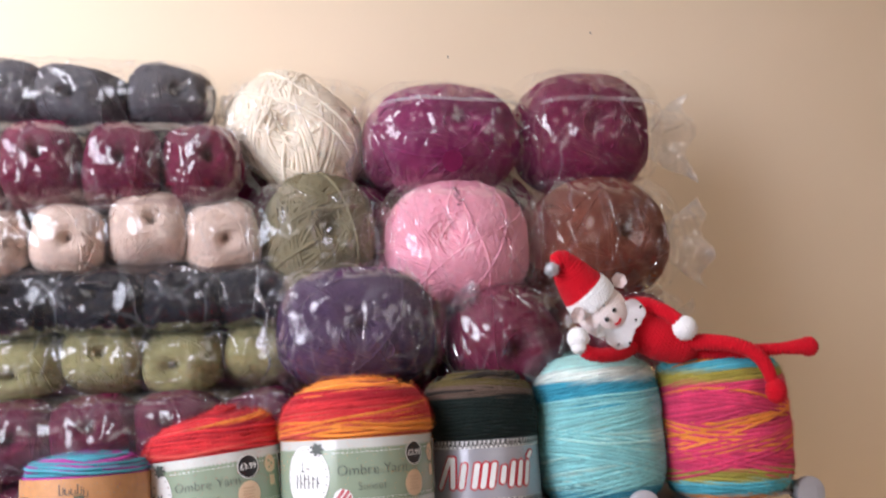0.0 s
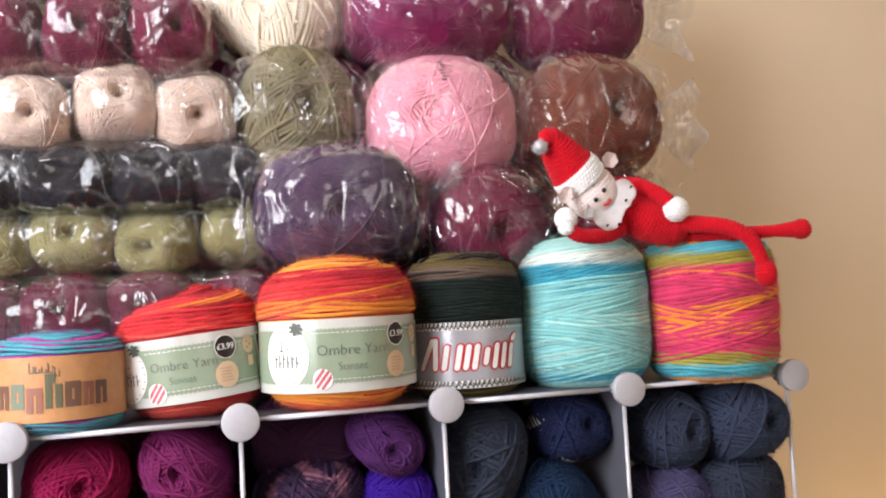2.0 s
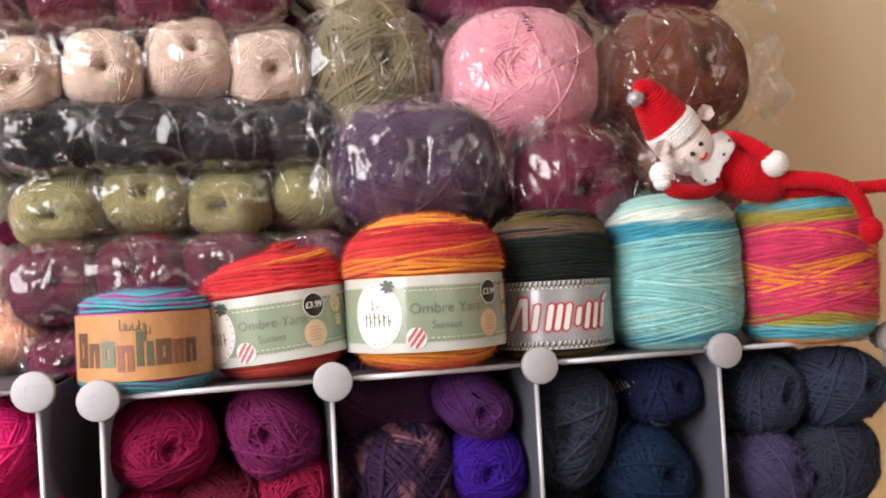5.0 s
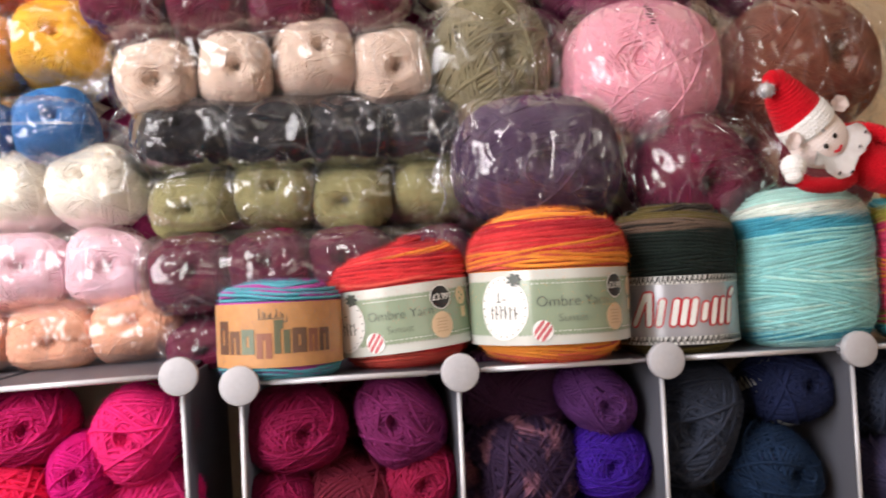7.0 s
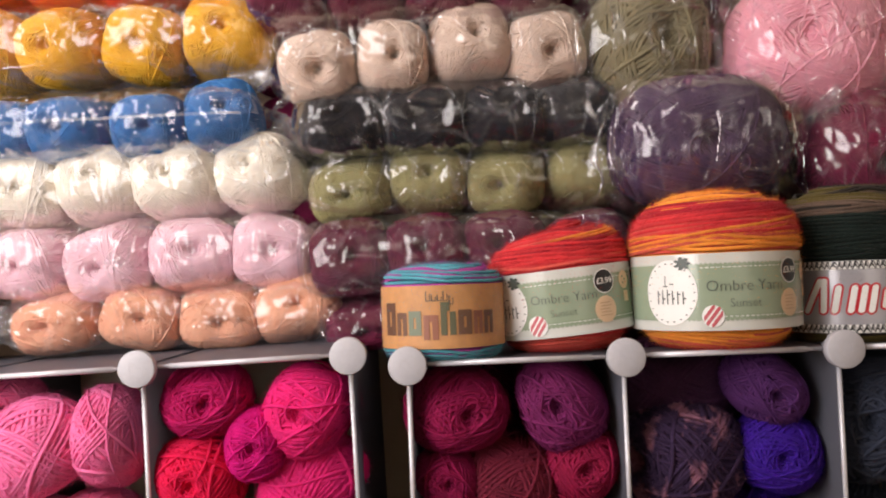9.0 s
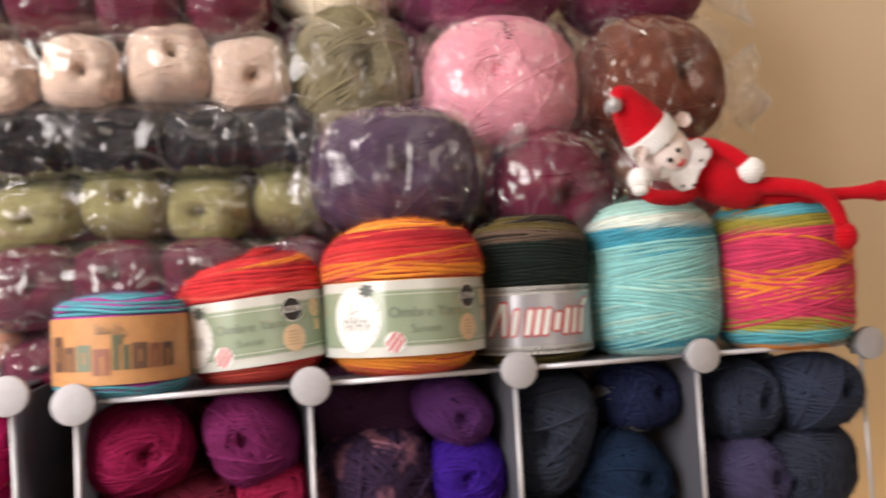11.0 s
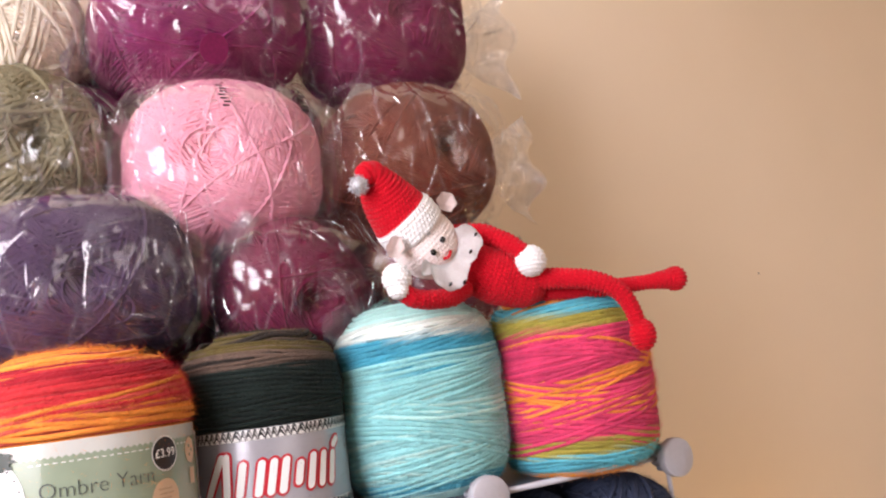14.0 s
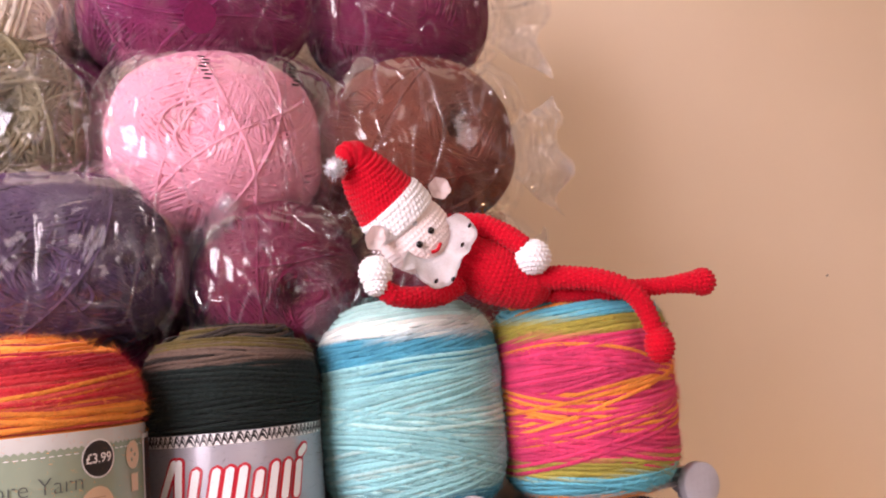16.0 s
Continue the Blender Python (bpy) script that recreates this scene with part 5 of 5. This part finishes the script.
def doll():
    bm = bmesh.new()
    RED, WHITE, PINK, DARK, SILV = 0, 1, 2, 3, 4
    # head, cap and brim lean over to one side
    knit_ball(bm, (0.1765, 0.0158, 1.4530), (0.0285, 0.0265, 0.0325), PINK, (0, -42, 0), 0.0006)
    tip, brim = Vector((0.127, 0.002, 1.508)), Vector((0.156, 0.012, 1.4755))
    c = spline([brim + Vector((0.006, 0.001, -0.006)), brim, (0.144, 0.009, 1.4895), (0.134, 0.005, 1.502), tip, (0.1175, 0.0, 1.505)], 6)
    rad = np.interp(np.linspace(0, 1, len(c)), [0, 0.2, 0.45, 0.65, 0.82, 0.94, 1.0], [0.0265, 0.0262, 0.0205, 0.0145, 0.0115, 0.0085, 0.004])
    knit_path(bm, c, list(rad), RED)
    b0 = brim + Vector((0.0135, 0.001, -0.0145))
    c = [b0 + (brim - b0) * k / 6 * 1.05 for k in range(7)]
    knit_path(bm, c, [0.0266, 0.0276, 0.0279, 0.0279, 0.0278, 0.0276, 0.0268], WHITE)
    # tinsel bobble
    blob(bm, (0.1115, -0.008, 1.497), (0.0070, 0.0070, 0.0070), SILV)
    rng = random.Random(8)
    for k in range(130):
        d = Vector((rng.gauss(0, 1), rng.gauss(0, 1), rng.gauss(0, 1))).normalized()
        w = d.cross(Vector((rng.gauss(0, 1), rng.gauss(0, 1), rng.gauss(0, 1)))).normalized() * 0.0005
        o = Vector((0.1115, -0.008, 1.497)) + d * 0.0064
        bm.faces.new([bm.verts.new(o + w), bm.verts.new(o - w), bm.verts.new(o + d * rng.uniform(0.0022, 0.0042) + w * rng.uniform(-2, 2))]).material_index = SILV
    blob(bm, (0.1668, -0.0105, 1.4565), (0.0028, 0.001, 0.002), SILV, (0, 40, 0), 10)
    # ears: cupped shells with a ruffled rim
    for at, lean, big, tall in (((0.195, 0.004, 1.4845), -30, 0.0082, 1.05), ((0.1385, -0.004, 1.4465), 25, 0.0070, 1.35)):
        rings = []
        m = Matrix.LocRotScale(at, Euler((0, radians(lean), radians(-14))), None)
        for i in range(7):
            w = i / 6
            ring = []
            for k in range(26):
                b = 2 * math.pi * k / 26
                far = big * (0.05 + 0.95 * w) * (1 + 0.07 * math.sin(6 * b) * w)
                ring.append(bm.verts.new(m @ Vector((far * math.cos(b), 0.0045 - 0.0085 * w ** 1.6 + 0.0007 * math.sin(5 * b + 1) * w, far * math.sin(b) * tall))))
            rings.append(ring)
        shell = [bm.faces.new(rings[0])]
        for p, q in zip(rings, rings[1:]):
            shell += [bm.faces.new((p[k], q[k], q[(k + 1) % 26], p[(k + 1) % 26])) for k in range(26)]
        for f in shell:
            f.material_index, f.smooth = PINK, True
        bmesh.ops.solidify(bm, geom=shell, thickness=-0.0028)
    # eyes as plain beads
    for at in ((0.1795, -0.0105, 1.4505), (0.170, -0.0100, 1.4405)):
        blob(bm, at, (0.0027, 0.002, 0.0027), DARK, seg=14)
    # body
    c = spline([(0.199, 0.018, 1.440), (0.218, 0.014, 1.431), (0.240, 0.010, 1.4195), (0.262, 0.006, 1.412), (0.281, 0.004, 1.409)], 6)
    rad = np.interp(np.linspace(0, 1, len(c)), [0, 0.2, 0.5, 0.8, 0.95, 1.0], [0.014, 0.0212, 0.0245, 0.0212, 0.014, 0.006])
    knit_path(bm, c, list(rad), RED)
    # collar in lobes with a scalloped edge
    rows, cols = 6, 60
    grid = []
    for i in range(cols + 1):
        deg = 30 - 168 * i / cols
        a = radians(deg)
        far = float(np.interp(-deg, (-30, -20, 0, 17, 44, 60, 76, 95, 109, 117, 130, 138), (0.023, 0.029, 0.0365, 0.0345, 0.0305, 0.0358, 0.0420, 0.0420, 0.0360, 0.0310, 0.0375, 0.03)))
        far += 0.0009 * abs(math.sin(deg * 0.16))
        row = []
        for j in range(rows + 1):
            w = j / rows
            rad = 0.0195 + (far - 0.0195) * w
            row.append(bm.verts.new((0.177 + rad * math.cos(a), -0.006 - 0.011 * w + 0.0011 * math.sin(deg * 0.21) * w + 0.0005 * math.sin(w * 14), 1.450 + rad * math.sin(a))))
        grid.append(row)
    flat = []
    for i in range(cols):
        for j in range(rows):
            f = bm.faces.new((grid[i][j], grid[i + 1][j], grid[i + 1][j + 1], grid[i][j + 1]))
            f.material_index, f.smooth = WHITE, True
            flat.append(f)
    bmesh.ops.solidify(bm, geom=flat, thickness=0.0022)
    lathe_path(bm, spline([(0.1795, -0.0078, 1.4350), (0.1838, -0.0092, 1.4362), (0.1875, -0.0076, 1.4412)], 4), [0.0013] * 9, RED, 8)
    # dark blobs put in for the shaded holes of the collar
    for at in ((0.2075, -0.0175, 1.4525), (0.1905, -0.0180, 1.4135), (0.201, -0.0165, 1.4385), (0.177, -0.0185, 1.4125)):
        blob(bm, at, (0.0013, 0.0012, 0.0021), DARK, (0, 40, 0), 8)
    # arm that props the head, with its cuff hand
    limb(bm, [(0.206, 0.008, 1.412), (0.188, 0.0, 1.4045), (0.165, -0.006, 1.4025), (0.147, -0.008, 1.405), (0.138, -0.008, 1.412)], 0.0078, 0.0072, RED)
    knit_ball(bm, (0.1355, -0.008, 1.4215), (0.0120, 0.0115, 0.0120), WHITE, high=0.0008)
    knit_ball(bm, (0.1345, -0.010, 1.411), (0.0085, 0.0085, 0.0065), WHITE)
    # arm along the side
    limb(bm, [(0.206, 0.016, 1.458), (0.225, 0.004, 1.4565), (0.242, -0.008, 1.446), (0.2525, -0.016, 1.435)], 0.0095, 0.0078, RED)
    knit_ball(bm, (0.258, -0.0175, 1.4275), (0.0138, 0.0125, 0.0135), WHITE, high=0.0008)
    # legs: one lies straight out, one hangs over the cake
    limb(bm, [(0.264, 0.010, 1.406), (0.300, -0.004, 1.4005), (0.335, -0.024, 1.3990), (0.366, -0.039, 1.3995)], 0.0092, 0.0060, RED)
    limb(bm, [(0.364, -0.038, 1.3995), (0.375, -0.043, 1.3998), (0.384, -0.046, 1.4)], 0.0062, 0.0092, RED)
    knit_ball(bm, (0.3885, -0.047, 1.3998), (0.0100, 0.0108, 0.0108), RED)
    limb(bm, [(0.262, -0.004, 1.4130), (0.288, -0.019, 1.4105), (0.309, -0.034, 1.405), (0.325, -0.043, 1.3945), (0.334, -0.046, 1.380), (0.338, -0.047, 1.365)], 0.0095, 0.0064, RED)
    knit_ball(bm, (0.3400, -0.049, 1.3540), (0.0108, 0.0118, 0.0138), RED)
    mats = [crochet_mat("red", (212, 8, 32), 0.8), crochet_mat("white", (255, 253, 250), 0.9), crochet_mat("pale_pink", (255, 238, 233), 0.96),
            plain_mat("black_bead", (24, 18, 18), 0.2), plain_mat("silver_tinsel", (196, 198, 202), 0.35, 0.5, 700.0, 0.4, 0.002)]
    return tagged(part("crochet_doll", bm, mats), "red and white crocheted doll reclining on two yarn cakes", "doll")


doll()


# ---- bagged yarn behind the cakes ----
# large balls, one to a bag
big_bag((-0.134, 0.262, 1.731), "cream ball of yarn in a clear bag on the pile", YARN["cream"], 0.19, 0.142, 0.17, 3, 0.012, 0.06, (8, 40, -12), meshes=CHUNKY)
big_bag((0.052, 0.215, 1.709), "magenta plum ball of yarn in a bag with a sticker", YARN["magenta_plum"], 0.205, 0.138, 0.205, 2, 0.008, 0.04, (-4, 0, 8), seam=0.447)
big_bag((0.247, 0.195, 1.717), "dark plum ball of yarn in a loose clear bag", YARN["plum_dark"], 0.182, 0.166, 0.18, 4, 0.008, 0.07, (6, 0, -5), seam=0.465)
big_bag((-0.115, 0.235, 1.581), "olive ball of yarn in a clear bag", YARN["olive"], 0.172, 0.134, 0.17, 5, 0.008, 0.016, (6, 90, 14), forward=0.02, meshes=CHUNKY)
big_bag((0.061, 0.185, 1.561), "pale pink ball of yarn in a clear bag", YARN["pale_pink"], 0.19, 0.158, 0.18, 6, 0.008, 0.075, (0, 0, -22), forward=0.07, print_at=[(0.31, 0.437, 7), (0.55, 0.437, 7)])
big_bag((0.248, 0.175, 1.563), "rust brown ball of yarn in a loose clear bag", YARN["brown"], 0.184, 0.162, 0.18, 7, 0.008, 0.062, (0, 0, 10))
big_bag((-0.078, 0.172, 1.458), "dusky purple ball of yarn in a loose clear bag", YARN["purple"], 0.186, 0.150, 0.19, 8, 0.006, 0.036, (5, 0, 0), forward=0.05)
big_bag((0.106, 0.165, 1.437), "plum ball of yarn in a clear bag behind the cakes", YARN["plum"], 0.146, 0.132, 0.17, 9, 0.02, 0.03, (20, 40, 10))
big_bag((0.268, 0.20, 1.440), "dark red ball of yarn in a bag behind the doll", YARN["dark_red"], 0.17, 0.124, 0.17, 9, 0.02, 0.03)
for x, k in ((-0.07, 10), (0.10, 11), (0.27, 12)):
    big_bag((x, 0.27, 1.311), "plum ball of yarn in a bag under the pile", YARN["plum"], 0.16, 0.134, 0.15, k)

# unseen dark balls added behind, so that the gaps of the pile look shaded
for x, z, w, h in ((0.152, 1.640, 0.13, 0.12), (0.155, 1.495, 0.13, 0.14), (-0.025, 1.645, 0.12, 0.11), (-0.02, 1.515, 0.12, 0.12), (-0.19, 1.655, 0.1, 0.1), (-0.2, 1.5, 0.1, 0.1), (0.02, 1.39, 0.13, 0.1), (0.19, 1.4, 0.13, 0.1), (-0.56, 1.31, 0.1, 0.1), (-0.55, 1.41, 0.1, 0.1), (-0.56, 1.51, 0.1, 0.1), (-0.57, 1.61, 0.1, 0.09)):
    ball = put_ball(LARGE, 1, YARN["plum_dark"], (x, 0.322, z), (w / 2, 0.044, h / 2), None, (0, 30, 0))
    tagged(ball, "dark plum ball of yarn stowed behind the pile", "yarn ball", "balls behind the pile")

bm = bmesh.new()
bmesh.ops.create_cone(bm, cap_ends=True, segments=28, radius1=0.0135, radius2=0.0135, depth=0.0015, matrix=pose(0.041, 0.1125, 1.655, 112, 0, 6))
tagged(part("round_sticker", bm, plain_mat("plum_sticker", (116, 8, 70), 0.5, 0, 400, 0.2)), "round plum colour sticker on the clear bag", "sticker")

# rows of balls, several to a bag
yarn_pack((-0.335, 0.275, 1.243), "plum yarn balls in a clear bag under the pile", YARN["plum"], 4, 0.086, 0.056, 0.14, 20, 0.03, 0.02)
yarn_pack((-0.332, 0.262, 1.302), "four plum yarn balls in a smoky clear bag", YARN["plum"], 4, 0.096, 0.092, 0.15, 21, 0.045, 0.02, FILM_GREY)
yarn_pack((-0.327, 0.285, 1.398), "four moss green yarn balls in a clear bag", YARN["moss"], 4, 0.094, 0.08, 0.14, 22, 0.035, 0.02, slope=0.8)
yarn_pack((-0.335, 0.265, 1.467), "charcoal yarn balls in a crumpled smoky bag", YARN["charcoal"], 4, 0.095, 0.084, 0.15, 23, 0.035, 0.03, FILM_DARK, slope=0.8, crumple=0.006, waist=0.0)
yarn_pack((-0.372, 0.25, 1.5395), "four beige yarn balls in a clear bag", YARN["beige"], 4, 0.0885, 0.09, 0.16, 24, 0.045, 0.03, slope=2.2)
yarn_pack((-0.399, 0.24, 1.621), "plum yarn balls in a clear bag", YARN["plum"], 4, 0.091, 0.102, 0.16, 25, 0.03, 0.015, slope=1.2)
yarn_pack((-0.451, 0.26, 1.73), "grey yarn balls in a loose clear bag on top", YARN["grey"], 4, 0.1, 0.082, 0.15, 26, 0.03, 0.06, slope=0.0)

# the pile on the second unit
yarn_pack((-0.688, 0.285, 1.2475), "four peach yarn balls in a clear bag on the shelf", YARN["peach"], 4, 0.097, 0.074, 0.13, 30, 0.03, 0.012, slope=0.6)
yarn_pack((-0.768, 0.285, 1.314), "pink yarn balls in a clear bag", YARN["rose"], 5, 0.098, 0.09, 0.13, 31, 0.03, 0.025, slope=0.6)
yarn_pack((-0.779, 0.285, 1.404), "white yarn balls in a clear bag", YARN["white"], 5, 0.099, 0.09, 0.13, 32, 0.03, 0.015, slope=1.2)
yarn_pack((-0.805, 0.275, 1.478), "blue yarn balls in a clear bag with a weld seam", YARN["blue"], 5, 0.089, 0.08, 0.15, 33, 0.03, 0.015, slope=0.6, seam=0.505)
yarn_pack((-0.811, 0.275, 1.572), "yellow yarn balls in a clear bag", YARN["yellow"], 5, 0.097, 0.092, 0.15, 34, 0.03, 0.03, slope=0.4)
yarn_pack((-0.82, 0.275, 1.668), "coral yarn balls in a clear bag", YARN["coral"], 5, 0.096, 0.09, 0.15, 35, 0.03, 0.02)
yarn_pack((-1.08, 0.285, 1.238), "moss green yarn balls in a clear bag at the bottom", YARN["moss"], 3, 0.094, 0.08, 0.13, 36, 0.02, 0.02, slope=0.6)
yarn_pack((-1.16, 0.285, 1.322), "lavender yarn balls in a clear bag", YARN["lavender_grey"], 3, 0.094, 0.09, 0.13, 37, 0.02, 0.02)
yarn_pack((-1.16, 0.285, 1.414), "beige yarn balls in a clear bag", YARN["beige"], 3, 0.094, 0.09, 0.13, 38, 0.02, 0.02)
yarn_pack((-1.19, 0.285, 1.506), "grey yarn balls in a clear bag", YARN["grey"], 3, 0.094, 0.09, 0.13, 39, 0.02, 0.02)


# ---- loose balls in the cubes ----
def loose(at, size, mat, i, label, turn=(0, 0, 0)):
    return tagged(put_ball(LOOSE, i, YARN[mat], at, size, None, turn), label, "yarn ball", "loose yarn balls in the cubes")


def ball_band(ball, y0, y1, mat, label):
    """A paper band round a loose ball, in the ball's own measure."""
    bm = bmesh.new()
    rows = []
    for k in range(7):
        y = y0 + (y1 - y0) * k / 6
        rad = 1.05 * (1 - abs(y) ** 2.4) ** (1 / 2.4)
        rows.append([bm.verts.new((rad * math.cos(2 * math.pi * j / 40), y, rad * math.sin(2 * math.pi * j / 40))) for j in range(40)])
    for p, q in zip(rows, rows[1:]):
        for j in range(40):
            bm.faces.new((p[j], p[(j + 1) % 40], q[(j + 1) % 40], q[j])).smooth = True
    part("paper_band", bm, mat, ball, label)


CUBES = [
    # x, y, z, half width, half depth, half height, yarn, turn, words
    (-0.357, 0.085, 1.188, 0.046, 0.06, 0.041, "raspberry", (0, 0, 12), "raspberry"),
    (-0.250, 0.085, 1.191, 0.046, 0.06, 0.039, "mulberry", (0, 60, -12), "mulberry"),
    (-0.366, 0.085, 1.121, 0.033, 0.05, 0.028, "raspberry", (0, 30, 0), "raspberry"),
    (-0.304, 0.085, 1.118, 0.042, 0.055, 0.036, "wine", (25, 0, 0), "wine red"),
    (-0.234, 0.085, 1.130, 0.033, 0.05, 0.040, "crimson", (0, 50, 0), "crimson"),
    (-0.128, 0.105, 1.207, 0.048, 0.06, 0.026, "aubergine", (80, 90, 0), "aubergine"),
    (-0.050, 0.085, 1.200, 0.040, 0.05, 0.031, "violet", (10, 40, 8), "violet"),
    (-0.130, 0.085, 1.132, 0.050, 0.06, 0.052, "aubergine_mix", (75, 90, 10), "aubergine and mauve"),
    (-0.038, 0.085, 1.134, 0.040, 0.05, 0.039, "bright_violet", (0, 20, -10), "glittery bright violet"),
    (0.055, 0.09, 1.165, 0.046, 0.06, 0.062, "slate", (0, 20, -20), "dark slate"),
    (0.160, 0.09, 1.194, 0.040, 0.055, 0.038, "navy", (-8, 0, 10), "navy blue"),
    (0.138, 0.09, 1.112, 0.050, 0.055, 0.044, "petrol", (0, 40, 12), "petrol blue"),
    (0.270, 0.075, 1.184, 0.043, 0.055, 0.043, "denim", (0, 0, 14), "slate blue"),
    (0.357, 0.055, 1.187, 0.046, 0.06, 0.042, "denim", (-5, 0, 10), "slate blue"),
    (0.272, 0.07, 1.103, 0.042, 0.055, 0.038, "lavender_grey", (0, 50, 20), "lavender grey"),
    (0.357, 0.055, 1.104, 0.046, 0.06, 0.041, "slate", (70, 80, 10), "shiny slate blue"),
    (-0.612, 0.11, 1.204, 0.042, 0.06, 0.038, "cerise", (0, 0, 10), "cerise"),
    (-0.506, 0.10, 1.191, 0.041, 0.055, 0.046, "hot_pink", (0, 30, -8), "hot pink"),
    (-0.618, 0.10, 1.126, 0.043, 0.055, 0.041, "scarlet_pink", (0, 70, 0), "scarlet pink"),
    (-0.556, 0.09, 1.160, 0.029, 0.045, 0.036, "fuchsia", (0, 0, 0), "fuchsia"),
    (-0.505, 0.10, 1.118, 0.038, 0.055, 0.031, "hot_pink", (70, 60, 0), "deep pink"),
    (-0.83, 0.13, 1.204, 0.036, 0.05, 0.032, "candy_pink", (0, 0, 20), "candy pink"),
    (-0.783, 0.09, 1.165, 0.045, 0.05, 0.056, "candy_pink", (60, 60, 20), "candy pink"),
    (-0.708, 0.10, 1.172, 0.031, 0.05, 0.058, "candy_pink", (75, 0, 0), "candy pink"),
]
for i, (x, y, z, a, b, c, yarn, turn, words) in enumerate(CUBES):
    one = loose((x, y, z), (a, b, c), yarn, i, words + " ball of yarn in a shelf cube", turn)
    if i in (16, 17):
        ball_band(one, -0.05, 0.5, KRAFT, "brown kraft paper band")
    if i == 10:
        ball_band(one, -0.4, 0.3, PAPER, "white paper band")


# filler balls added deep in the cubes to darken bright gaps
for x, y, z, yarn in ((0.385, 0.2, 1.16, "slate"), (0.11, 0.2, 1.16, "navy"), (-0.09, 0.2, 1.17, "aubergine"), (-0.29, 0.2, 1.17, "wine")):
    loose((x, y, z), (0.05, 0.06, 0.06), yarn, 2, YARN[yarn].name[5:] + " ball of yarn at the back of a shelf cube")
FILL = [(-0.36, "raspberry"), (-0.30, "wine"), (-0.24, "mulberry"), (-0.14, "aubergine"), (-0.06, "bright_violet"), (0.05, "slate"), (0.14, "navy"), (0.25, "denim"), (0.34, "slate"),
        (-0.62, "crimson"), (-0.52, "raspberry"), (-0.80, "candy_pink"), (-0.72, "candy_pink"), (-1.0, "rose"), (-0.91, "candy_pink"), (-1.2, "coral"), (-1.11, "peach")]
for i, (x, yarn) in enumerate(FILL):
    left = x < -0.42
    base_z = (1.249 - 0.0244 * (-0.457 - x) - ROW if left else H - ROW) + 0.003
    hz = 0.056 if -0.9 < x < -0.7 else 0.044
    loose((x, 0.11, base_z + hz), (0.043, 0.06, hz), yarn, i + 3, YARN[yarn].name[5:].replace("_", " ") + " ball of yarn at the bottom of a shelf cube", (0, 40 * i, 0))
    if x < -0.9:
        for k in (1, 2):
            loose((x, 0.11, base_z + hz + k * 0.085), (0.043, 0.06, 0.041), yarn, i + k, YARN[yarn].name[5:].replace("_", " ") + " ball of yarn in a shelf cube", (0, 70 * i + 50 * k, 0))


# ---- unseen source of the warm glow on the wall, given an assumed floor lamp ----
def floor_lamp():
    t = thing("floor_lamp", (0.8, 0.19, 0), "assumed warm floor lamp, unseen, beside the shelving", "lamp")
    part("base", rod(bmesh.new(), (0, 0, 0), (0, 0, 0.02), 0.11, 32), METAL, t)
    part("pole", rod(bmesh.new(), (0, 0, 0.02), (0, 0, 0.46), 0.009, 16), METAL, t)
    bm = bmesh.new()
    bmesh.ops.create_cone(bm, cap_ends=False, segments=40, radius1=0.14, radius2=0.125, depth=0.2, matrix=Matrix.Translation((0, 0, 0.6)))
    bmesh.ops.solidify(bm, geom=bm.faces[:], thickness=0.002)
    part("shade", bm, PAPER, t, "white paper shade")


floor_lamp()
